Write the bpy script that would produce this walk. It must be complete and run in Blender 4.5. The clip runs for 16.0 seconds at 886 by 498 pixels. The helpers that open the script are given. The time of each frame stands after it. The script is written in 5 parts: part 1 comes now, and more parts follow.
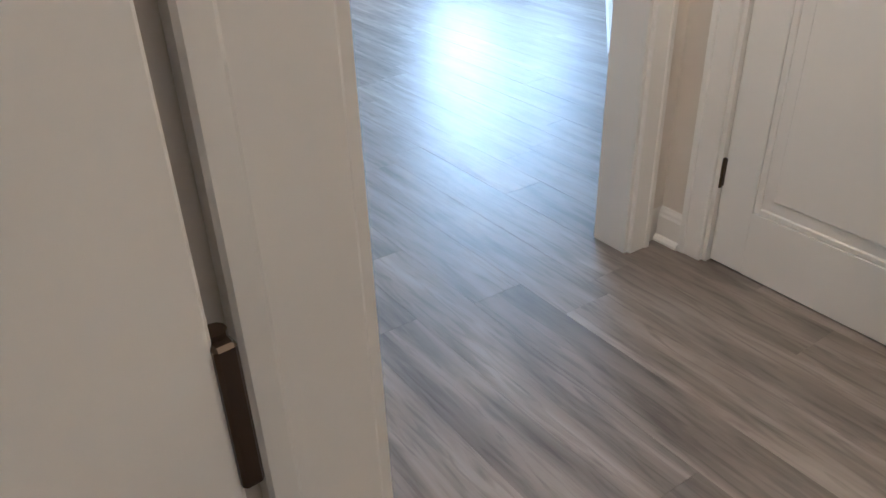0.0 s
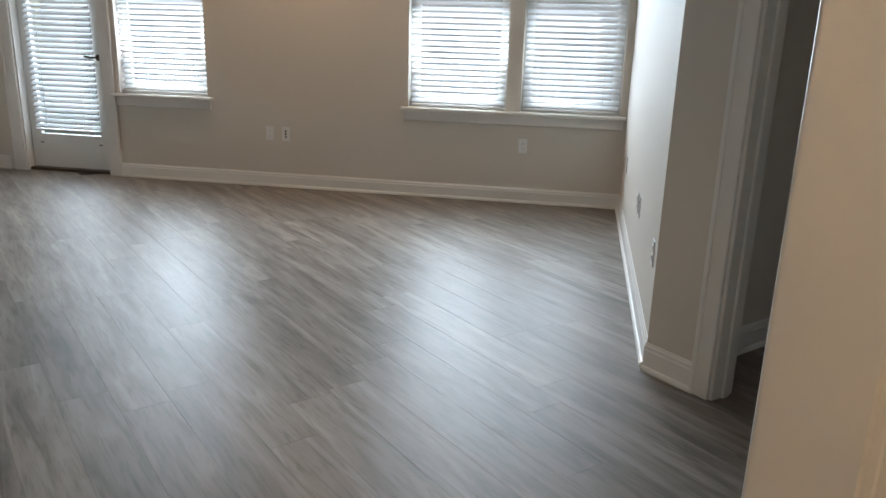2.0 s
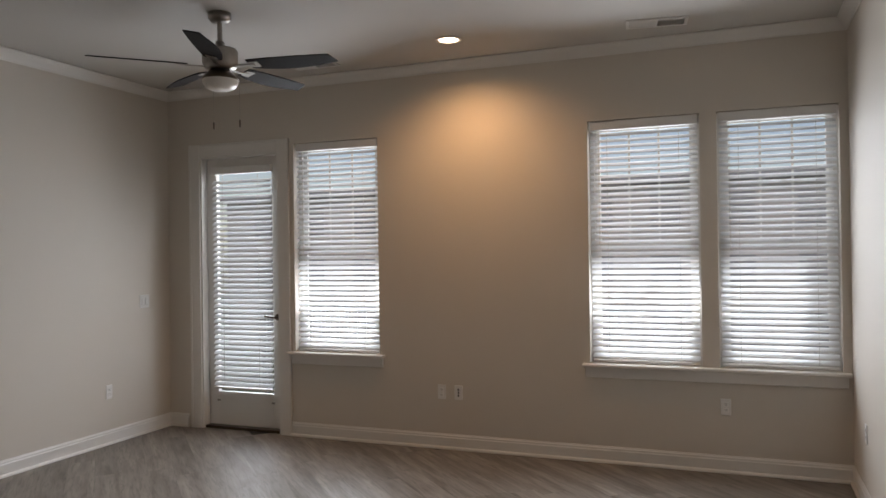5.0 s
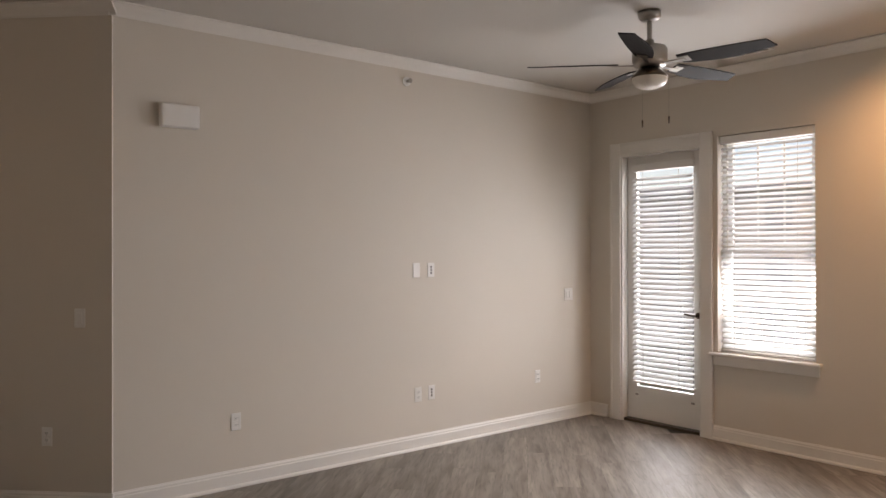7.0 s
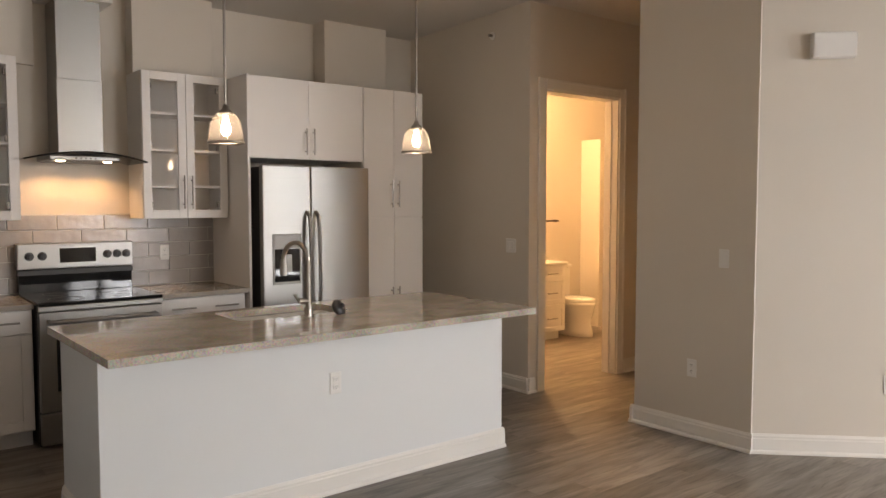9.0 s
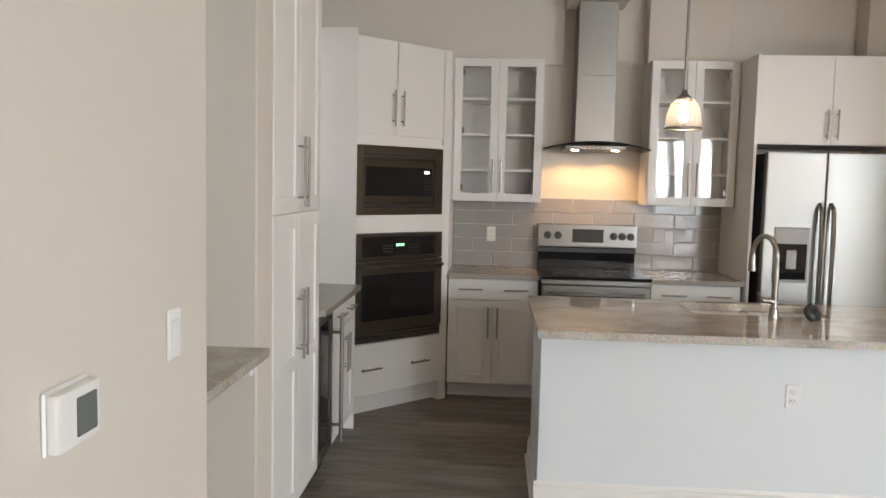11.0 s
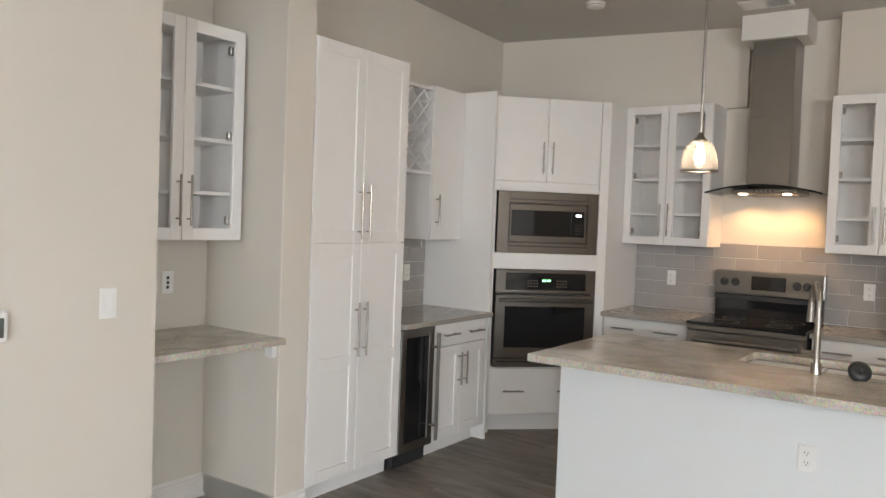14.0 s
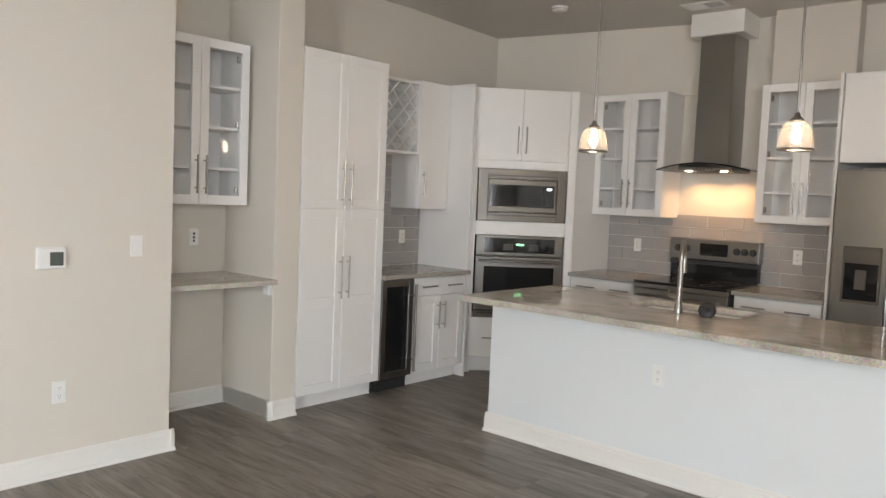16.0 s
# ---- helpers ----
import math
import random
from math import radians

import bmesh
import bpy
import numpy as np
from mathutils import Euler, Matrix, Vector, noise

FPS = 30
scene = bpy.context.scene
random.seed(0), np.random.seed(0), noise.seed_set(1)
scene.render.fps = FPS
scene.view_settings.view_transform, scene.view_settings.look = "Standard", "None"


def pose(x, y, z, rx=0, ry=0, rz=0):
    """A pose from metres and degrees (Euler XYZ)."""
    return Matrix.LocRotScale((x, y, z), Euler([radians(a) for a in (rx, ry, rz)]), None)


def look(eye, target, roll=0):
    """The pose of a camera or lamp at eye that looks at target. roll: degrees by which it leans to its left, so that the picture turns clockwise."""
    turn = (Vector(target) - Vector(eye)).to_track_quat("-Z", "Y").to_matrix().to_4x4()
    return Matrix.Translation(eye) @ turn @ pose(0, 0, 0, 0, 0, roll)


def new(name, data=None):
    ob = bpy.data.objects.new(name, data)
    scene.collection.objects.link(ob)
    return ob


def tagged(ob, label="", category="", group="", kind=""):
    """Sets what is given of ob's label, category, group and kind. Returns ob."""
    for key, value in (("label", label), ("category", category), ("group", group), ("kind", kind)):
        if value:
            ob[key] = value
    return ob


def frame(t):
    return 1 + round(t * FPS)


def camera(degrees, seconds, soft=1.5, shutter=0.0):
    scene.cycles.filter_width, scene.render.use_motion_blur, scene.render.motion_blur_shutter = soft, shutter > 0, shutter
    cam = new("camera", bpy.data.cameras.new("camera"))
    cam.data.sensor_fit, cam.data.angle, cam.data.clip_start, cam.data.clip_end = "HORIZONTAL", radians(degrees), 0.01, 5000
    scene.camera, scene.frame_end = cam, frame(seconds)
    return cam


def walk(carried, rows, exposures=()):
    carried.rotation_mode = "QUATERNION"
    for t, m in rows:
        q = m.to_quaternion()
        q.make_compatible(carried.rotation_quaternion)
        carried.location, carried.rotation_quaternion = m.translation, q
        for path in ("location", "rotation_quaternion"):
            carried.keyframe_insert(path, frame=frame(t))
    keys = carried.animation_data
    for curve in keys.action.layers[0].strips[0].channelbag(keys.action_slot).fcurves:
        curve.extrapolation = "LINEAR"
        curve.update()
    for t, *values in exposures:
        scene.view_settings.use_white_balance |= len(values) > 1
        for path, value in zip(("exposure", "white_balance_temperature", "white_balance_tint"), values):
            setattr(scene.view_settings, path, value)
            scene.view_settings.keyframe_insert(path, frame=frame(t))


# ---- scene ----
cam = camera(60.3, 16.0)
PATH = [
    (0, (2.386, -1.939, 1.295), (2.06, -0.246, 0.281), -1.9),
    (0.5, (2.446, -1.657, 1.281), (2.063, 0.063, 0.335), 0.3),
    (1, (2.429, -1.286, 1.31), (1.951, 0.446, 0.432), 1.1),
    (1.5, (2.336, -0.917, 1.313), (1.867, 0.881, 0.575), 1.6),
    (2, (2.205, -0.604, 1.37), (1.877, 1.288, 0.809), 1.7),
    (2.5, (2.088, -0.304, 1.384), (1.863, 1.651, 1.029), 0.7),
    (3, (2.035, -0.102, 1.486), (1.839, 1.885, 1.371), -0.1),
    (5.5, (1.855, -0.21, 1.574), (0.914, 1.555, 1.604), -0.7),
    (6, (1.831, -0.232, 1.562), (0.672, 1.398, 1.591), -0.6),
    (6.5, (1.772, -0.275, 1.578), (0.419, 1.198, 1.596), -0.4),
    (7, (1.757, -0.293, 1.583), (0.207, 0.971, 1.589), -0.1),
    (7.5, (1.74, -0.328, 1.616), (0.01, 0.675, 1.59), 0.2),
    (8, (1.731, -0.336, 1.551), (-0.142, 0.366, 1.52), 0.2),
    (8.5, (1.722, -0.31, 1.546), (-0.26, -0.049, 1.468), 0.0),
    (9, (1.665, -0.311, 1.528), (-0.32, -0.523, 1.407), 0.0),
    (9.5, (1.611, -0.307, 1.534), (-0.289, -0.915, 1.392), 0.3),
    (10, (1.578, -0.123, 1.543), (-0.162, -1.097, 1.388), 0.6),
    (12.5, (0.638, 0.807, 1.504), (-0.059, -1.063, 1.367), 1.9),
    (13, (0.377, 1.106, 1.539), (-0.154, -0.819, 1.43), 1.9),
    (13.5, (0.094, 1.338, 1.557), (-0.324, -0.616, 1.483), 2.3),
    (14, (-0.112, 1.619, 1.54), (-0.444, -0.352, 1.465), 2.1),
    (14.5, (-0.325, 1.805, 1.542), (-0.522, -0.183, 1.438), 2.1),
    (15, (-0.562, 1.995, 1.519), (-0.651, 0.0, 1.401), 2.9),
    (15.5, (-0.631, 2.359, 1.509), (-0.716, 0.364, 1.389), 2.4),
    (16, (-0.78, 2.756, 1.513), (-0.887, 0.763, 1.376), 2.4),
]
walk(cam, [(t, look(eye, target, roll)) for t, eye, target, roll in PATH], [(0.0, 0.85, 4900, 8), (0.5, 0.45, 5100, 8), (1.0, 0.48, 5700, 10), (1.7, 0.25, 6200, 11), (3.0, -0.15, 7000, 17), (5.5, -0.55, 7300, 22), (7.0, 0.2, 7900, 26), (8.5, 0.95, 8100, 24), (10.0, 1.35, 7300, 19), (12.5, 1.5, 7200, 17), (16.0, 1.45, 7200, 17)])

# ---------------------------------------------------------------- light
world = bpy.data.worlds.new("sky")
scene.world = world
world.use_nodes = True
wn = world.node_tree
sky = wn.nodes.new("ShaderNodeTexSky")
sky.sky_type, sky.sun_disc = "NISHITA", False
sky.sun_elevation, sky.sun_rotation = radians(48), radians(163)
wn.links.new(sky.outputs[0], wn.nodes["Background"].inputs[0])
wn.nodes["Background"].inputs[1].default_value = 0.13

sun = new("sun", bpy.data.lights.new("sun", "SUN"))
sun.data.energy, sun.data.angle, sun.data.color = 1.2, radians(20), (1.0, 0.97, 0.92)
sun.matrix_world = look((6, -20, 22), (0, 0, 0))

SKYLIGHT = 38.0
DAY = 23.0        # watts per square metre of window


def area(name, m, w, h, watts, colour):
    ob = new(name, bpy.data.lights.new(name, "AREA"))
    ob.data.shape, ob.data.size, ob.data.size_y = "RECTANGLE", w, h
    ob.data.energy, ob.data.color = watts, colour
    ob.matrix_world = m
    return ob


def bulb(name, place, watts, colour, radius=0.03):
    ob = new(name, bpy.data.lights.new(name, "POINT"))
    ob.data.energy, ob.data.color, ob.data.shadow_soft_size = watts, colour, radius
    ob.location = place
    return ob


def spot(name, place, target, watts, colour, angle, blend=0.6, radius=0.04):
    ob = new(name, bpy.data.lights.new(name, "SPOT"))
    ob.data.energy, ob.data.color, ob.data.shadow_soft_size = watts, colour, radius
    ob.data.spot_size, ob.data.spot_blend = radians(angle), blend
    ob.matrix_world = look(place, target)
    return ob


R2 = math.sqrt(2)


def K(u, v, z=0.0):
    """A place in the kitchen's axes, which lie at 45 degrees to the living room's."""
    return (-(u + v) / R2, (u - v) / R2, z)


WARM = (1.0, 0.62, 0.30)
COOL = (0.74, 0.89, 1.0)
# daylight at each opening: centre x, width, bottom, top
for cx, w, z0, z1 in ((-2.30, 0.62, 0.34, 2.34), (-1.33, 0.80, 0.75, 2.52), (1.22, 0.80, 0.75, 2.52), (2.03, 0.56, 0.75, 2.52)):
    k = 0.12 if cx < -2 else (1.15 if cx < 0 else (1.1 if cx < 2 else 0.65))
    area("daylight", look((cx, 5.525, (z0 + z1) / 2), (cx, 4.527, (z0 + z1) / 2 - 0.15)), w - 0.02, z1 - z0 - 0.04, k * DAY * w * (z1 - z0), COOL).data.spread = radians(150)
    area("skylight", look((cx, 6.05, (z0 + z1) / 2 + 0.25), (cx, 5.3, (z0 + z1) / 2 + 0.25)), max(w, 0.75) + 0.3, z1 - z0 + 0.5, SKYLIGHT * w * (z1 - z0), COOL)
spot("downlight_lamp", (-0.05, 4.92, 3.06), (-0.05, 5.25, 0), 62, WARM, 150, 1.0, 0.05)
spot("hood_lamp", K(-0.19, 4.70, 1.796), K(-0.19, 4.86, 1.0), 2.8, WARM, 124, 0.7, 0.012)
spot("hood_lamp", K(0.10, 4.70, 1.796), K(0.10, 4.86, 1.0), 2.8, WARM, 124, 0.7, 0.012)
bulb("pendant_lamp", K(0.105, 2.56, 1.885), 1.1, (1.0, 0.80, 0.58), 0.025)
bulb("pendant_lamp", K(1.245, 2.56, 1.885), 1.1, (1.0, 0.80, 0.58), 0.025)
bulb("bath_lamp", K(4.3, 4.9, 2.75), 62, (1.0, 0.66, 0.32), 0.10)
# two unseen lamps assumed in the hall, placed to light its doors and casings
bulb("assumed_hall_lamp", K(-2.2, -1.15, 2.95), 30, (1.0, 0.74, 0.48), 0.12)
bulb("assumed_hall_lamp", K(-3.6, -0.9, 2.95), 11, (1.0, 0.74, 0.48), 0.12)


# ---------------------------------------------------------------- materials
def links(nt, a, b):
    nt.links.new(a, b)


def mat(name, colour, rough=0.5, metal=0.0, vary=0.06, scale=6.0, fine=180.0, bump=0.05, stretch=(1, 1, 1), spec=0.5, dist=0.002, rvary=0.08):
    """A painted, stone or metal surface with a slow and a fine variation."""
    m = bpy.data.materials.new(name)
    m.use_nodes = True
    nt = m.node_tree
    b = nt.nodes["Principled BSDF"]
    b.inputs["Metallic"].default_value = metal
    b.inputs["Specular IOR Level"].default_value = spec
    co = nt.nodes.new("ShaderNodeTexCoord")
    mp = nt.nodes.new("ShaderNodeMapping")
    mp.inputs["Scale"].default_value = stretch
    links(nt, co.outputs["Object"], mp.inputs[0])
    n1 = nt.nodes.new("ShaderNodeTexNoise")
    n1.inputs["Scale"].default_value, n1.inputs["Detail"].default_value = scale, 4
    n2 = nt.nodes.new("ShaderNodeTexNoise")
    n2.inputs["Scale"].default_value, n2.inputs["Detail"].default_value = fine, 2
    links(nt, mp.outputs[0], n1.inputs[0])
    links(nt, mp.outputs[0], n2.inputs[0])
    mix = nt.nodes.new("ShaderNodeMix")
    mix.data_type = "RGBA"
    mix.inputs[6].default_value = [c * (1 - vary) for c in colour] + [1]
    mix.inputs[7].default_value = [min(1, c * (1 + vary)) for c in colour] + [1]
    links(nt, n1.outputs[0], mix.inputs[0])
    links(nt, mix.outputs[2], b.inputs["Base Color"])
    mr = nt.nodes.new("ShaderNodeMapRange")
    mr.inputs[3].default_value, mr.inputs[4].default_value = max(0, rough - rvary), min(1, rough + rvary)
    links(nt, n1.outputs[0], mr.inputs[0])
    links(nt, mr.outputs[0], b.inputs["Roughness"])
    if bump:
        bp = nt.nodes.new("ShaderNodeBump")
        bp.inputs["Strength"].default_value, bp.inputs["Distance"].default_value = bump, dist
        links(nt, n2.outputs[0], bp.inputs["Height"])
        links(nt, bp.outputs[0], b.inputs["Normal"])
    return m


def emitter(name, colour, strength):
    m = bpy.data.materials.new(name)
    m.use_nodes = True
    b = m.node_tree.nodes["Principled BSDF"]
    b.inputs["Base Color"].default_value = (*colour, 1)
    b.inputs["Emission Color"].default_value = (*colour, 1)
    b.inputs["Emission Strength"].default_value = strength
    return m


def glass(name, tint=(1, 1, 1), rough=0.0, bumpy=0.0):
    m = bpy.data.materials.new(name)
    m.use_nodes = True
    nt = m.node_tree
    nt.nodes.remove(nt.nodes["Principled BSDF"])
    out = nt.nodes["Material Output"]
    tr = nt.nodes.new("ShaderNodeBsdfTransparent")
    tr.inputs[0].default_value = (*tint, 1)
    gl = nt.nodes.new("ShaderNodeBsdfGlossy")
    gl.inputs["Roughness"].default_value = rough
    lw = nt.nodes.new("ShaderNodeLayerWeight")
    lw.inputs[0].default_value = 0.5
    pw = nt.nodes.new("ShaderNodeMath")
    pw.operation = "POWER"
    pw.inputs[1].default_value = 4.0
    links(nt, lw.outputs["Facing"], pw.inputs[0])
    fr = nt.nodes.new("ShaderNodeMapRange")
    fr.inputs[3].default_value, fr.inputs[4].default_value = 0.03, 0.75
    links(nt, pw.outputs[0], fr.inputs[0])
    mx = nt.nodes.new("ShaderNodeMixShader")
    links(nt, fr.outputs[0], mx.inputs[0])
    links(nt, tr.outputs[0], mx.inputs[1])
    links(nt, gl.outputs[0], mx.inputs[2])
    links(nt, mx.outputs[0], out.inputs[0])
    return m


def plank_material():
    """Grey-brown vinyl planks: each plank takes its own tone; the grain runs along its length."""
    m = mat("vinyl_plank", (0.16, 0.13, 0.108), 0.40, bump=0.0, spec=0.36)
    nt = m.node_tree
    b = nt.nodes["Principled BSDF"]
    co = nt.nodes.new("ShaderNodeTexCoord")
    oi = nt.nodes.new("ShaderNodeObjectInfo")
    geo = nt.nodes.new("ShaderNodeNewGeometry")
    add = nt.nodes.new("ShaderNodeMath")
    add.operation = "ADD"
    links(nt, oi.outputs["Random"], add.inputs[0])
    links(nt, geo.outputs["Random Per Island"], add.inputs[1])
    fr = nt.nodes.new("ShaderNodeMath")
    fr.operation = "FRACT"
    links(nt, add.outputs[0], fr.inputs[0])
    mp = nt.nodes.new("ShaderNodeMapping")
    mp.inputs["Scale"].default_value = (0.75, 5.5, 1)
    links(nt, co.outputs["Object"], mp.inputs[0])
    cmb = nt.nodes.new("ShaderNodeCombineXYZ")
    mul = nt.nodes.new("ShaderNodeMath")
    mul.operation = "MULTIPLY"
    mul.inputs[1].default_value = 40
    links(nt, fr.outputs[0], mul.inputs[0])
    links(nt, mul.outputs[0], cmb.inputs[0])
    links(nt, mul.outputs[0], cmb.inputs[1])
    links(nt, cmb.outputs[0], mp.inputs["Location"])
    n1 = nt.nodes.new("ShaderNodeTexNoise")
    n1.inputs["Scale"].default_value, n1.inputs["Detail"].default_value, n1.inputs["Distortion"].default_value = 2.2, 8, 0.6
    links(nt, mp.outputs[0], n1.inputs[0])
    mp2 = nt.nodes.new("ShaderNodeMapping")
    mp2.inputs["Scale"].default_value = (5, 110, 1)
    links(nt, co.outputs["Object"], mp2.inputs[0])
    n2 = nt.nodes.new("ShaderNodeTexNoise")
    n2.inputs["Scale"].default_value, n2.inputs["Detail"].default_value = 2.0, 4
    links(nt, mp2.outputs[0], n2.inputs[0])
    ramp = nt.nodes.new("ShaderNodeValToRGB")
    ramp.color_ramp.elements[0].position, ramp.color_ramp.elements[0].color = 0.30, (0.125, 0.104, 0.088, 1)
    ramp.color_ramp.elements[1].position, ramp.color_ramp.elements[1].color = 0.70, (0.30, 0.262, 0.230, 1)
    links(nt, n1.outputs[0], ramp.inputs[0])
    tone = nt.nodes.new("ShaderNodeMapRange")
    tone.inputs[3].default_value, tone.inputs[4].default_value = 0.84, 1.14
    links(nt, fr.outputs[0], tone.inputs[0])
    vm = nt.nodes.new("ShaderNodeVectorMath")
    vm.operation = "SCALE"
    links(nt, ramp.outputs[0], vm.inputs[0])
    links(nt, tone.outputs[0], vm.inputs["Scale"])
    mp3 = nt.nodes.new("ShaderNodeMapping")
    mp3.inputs["Scale"].default_value = (3.2, 34, 1)
    links(nt, co.outputs["Object"], mp3.inputs[0])
    links(nt, cmb.outputs[0], mp3.inputs["Location"])
    n3 = nt.nodes.new("ShaderNodeTexNoise")
    n3.inputs["Scale"].default_value, n3.inputs["Detail"].default_value, n3.inputs["Distortion"].default_value = 1.6, 5, 0.8
    links(nt, mp3.outputs[0], n3.inputs[0])
    check = nt.nodes.new("ShaderNodeMapRange")
    check.inputs[1].default_value, check.inputs[2].default_value = 0.30, 0.52
    check.inputs[3].default_value, check.inputs[4].default_value = 0.70, 1.06
    links(nt, n3.outputs[0], check.inputs[0])
    vm2 = nt.nodes.new("ShaderNodeVectorMath")
    vm2.operation = "SCALE"
    links(nt, vm.outputs[0], vm2.inputs[0])
    links(nt, check.outputs[0], vm2.inputs["Scale"])
    links(nt, vm2.outputs[0], b.inputs["Base Color"])
    mr = nt.nodes.new("ShaderNodeMapRange")
    mr.inputs[3].default_value, mr.inputs[4].default_value = 0.35, 0.50
    links(nt, n1.outputs[0], mr.inputs[0])
    links(nt, mr.outputs[0], b.inputs["Roughness"])
    bp = nt.nodes.new("ShaderNodeBump")
    bp.inputs["Strength"].default_value, bp.inputs["Distance"].default_value = 0.22, 0.0008
    links(nt, n2.outputs[0], bp.inputs["Height"])
    links(nt, bp.outputs[0], b.inputs["Normal"])
    return m


def granite_material():
    m = mat("granite", (0.42, 0.39, 0.34), 0.06, bump=0.0, rvary=0.03)
    nt = m.node_tree
    b = nt.nodes["Principled BSDF"]
    co = nt.nodes.new("ShaderNodeTexCoord")
    mp = nt.nodes.new("ShaderNodeMapping")
    mp.inputs["Scale"].default_value = (1.6, 2.1, 1.6)
    mp.inputs["Rotation"].default_value = (0, 0, 0.35)
    links(nt, co.outputs["Object"], mp.inputs[0])
    n1 = nt.nodes.new("ShaderNodeTexNoise")
    n1.inputs["Scale"].default_value, n1.inputs["Detail"].default_value, n1.inputs["Distortion"].default_value = 1.8, 7, 1.4
    links(nt, mp.outputs[0], n1.inputs[0])
    ramp = nt.nodes.new("ShaderNodeValToRGB")
    e = ramp.color_ramp.elements
    e[0].position, e[0].color = 0.26, (0.31, 0.268, 0.215, 1)
    e[1].position, e[1].color = 0.76, (0.61, 0.545, 0.46, 1)
    k = e.new(0.47)
    k.color = (0.48, 0.425, 0.352, 1)
    links(nt, n1.outputs[0], ramp.inputs[0])
    vo = nt.nodes.new("ShaderNodeTexVoronoi")
    vo.inputs["Scale"].default_value = 190
    links(nt, co.outputs["Object"], vo.inputs["Vector"])
    mx = nt.nodes.new("ShaderNodeMix")
    mx.data_type, mx.blend_type = "RGBA", "OVERLAY"
    mx.inputs[0].default_value = 0.35
    links(nt, ramp.outputs[0], mx.inputs[6])
    links(nt, vo.outputs["Color"], mx.inputs[7])
    hs = nt.nodes.new("ShaderNodeHueSaturation")
    hs.inputs["Saturation"].default_value = 0.82
    links(nt, mx.outputs[2], hs.inputs["Color"])
    links(nt, hs.outputs[0], b.inputs["Base Color"])
    return m


def slat_material():
    m = bpy.data.materials.new("blind_slat")
    m.use_nodes = True
    nt = m.node_tree
    b = nt.nodes["Principled BSDF"]
    b.inputs["Base Color"].default_value = (0.80, 0.80, 0.79, 1)
    b.inputs["Roughness"].default_value = 0.45
    tl = nt.nodes.new("ShaderNodeBsdfTranslucent")
    tl.inputs[0].default_value = (0.78, 0.80, 0.82, 1)
    mx = nt.nodes.new("ShaderNodeMixShader")
    mx.inputs[0].default_value = 0.24
    links(nt, b.outputs[0], mx.inputs[1])
    links(nt, tl.outputs[0], mx.inputs[2])
    links(nt, mx.outputs[0], nt.nodes["Material Output"].inputs[0])
    return m


def seeded_material():
    """Clear glass full of fine seeds, which scatter some of the bulb's light."""
    m = glass("seeded_shade", (0.98, 0.96, 0.93), 0.08)
    nt = m.node_tree
    out = nt.nodes["Material Output"]
    clear = out.inputs[0].links[0].from_socket
    tl = nt.nodes.new("ShaderNodeBsdfTranslucent")
    tl.inputs[0].default_value = (0.9, 0.88, 0.84, 1)
    nz = nt.nodes.new("ShaderNodeTexNoise")
    nz.inputs["Scale"].default_value = 120
    mr = nt.nodes.new("ShaderNodeMapRange")
    mr.inputs[3].default_value, mr.inputs[4].default_value = 0.0, 0.04
    links(nt, nz.outputs[0], mr.inputs[0])
    mx = nt.nodes.new("ShaderNodeMixShader")
    links(nt, mr.outputs[0], mx.inputs[0])
    links(nt, clear, mx.inputs[1])
    links(nt, tl.outputs[0], mx.inputs[2])
    links(nt, mx.outputs[0], out.inputs[0])
    return m


WALL = mat("greige_wall_paint", (0.67, 0.615, 0.545), 0.62, vary=0.02, scale=1.5, fine=240, bump=0.10, dist=0.001)
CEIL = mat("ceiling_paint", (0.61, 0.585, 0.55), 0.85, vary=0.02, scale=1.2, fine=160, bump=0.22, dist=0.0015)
TRIM = mat("white_trim_paint", (0.78, 0.755, 0.715), 0.34, vary=0.02, scale=3, fine=90, bump=0.03)
CAB = mat("white_cabinet_lacquer", (0.80, 0.775, 0.75), 0.38, vary=0.015, scale=2, fine=120, bump=0.02)
CABIN = mat("cabinet_interior", (0.62, 0.60, 0.57), 0.5, vary=0.02, scale=3)
STEEL = mat("brushed_stainless", (0.31, 0.30, 0.285), 0.36, metal=1.0, vary=0.03, scale=2, bump=0.0, stretch=(1, 1, 8), rvary=0.03)
DSTEEL = mat("dark_stainless", (0.17, 0.157, 0.143), 0.40, metal=1.0, vary=0.03, scale=2, bump=0.0, stretch=(8, 1, 1), rvary=0.03)
NICKEL = mat("brushed_nickel", (0.36, 0.335, 0.305), 0.32, metal=1.0, vary=0.04, scale=30, bump=0.0)
for brushed in (STEEL, DSTEEL):
    brushed.node_tree.nodes["Principled BSDF"].inputs["Anisotropic"].default_value = 0.6
    brushed.node_tree.nodes["Principled BSDF"].inputs["Anisotropic Rotation"].default_value = 0.25
BLACK = mat("black_glass", (0.012, 0.012, 0.013), 0.06, vary=0.1, bump=0.0, rvary=0.02)
DARK = mat("dark_plastic", (0.03, 0.03, 0.032), 0.45, vary=0.1, bump=0.03)
BLADE = mat("dark_walnut_blade", (0.022, 0.018, 0.018), 0.65, vary=0.25, scale=3, stretch=(2, 30, 2), fine=60, bump=0.05, spec=0.08)
BRONZE = mat("dark_bronze", (0.10, 0.075, 0.055), 0.35, metal=1.0, vary=0.1, bump=0.0)
PLASTIC = mat("white_plastic", (0.80, 0.785, 0.76), 0.35, vary=0.02, bump=0.0)
SLOT = mat("slot_shadow_grey", (0.05, 0.05, 0.05), 0.6, vary=0.05, bump=0.0)
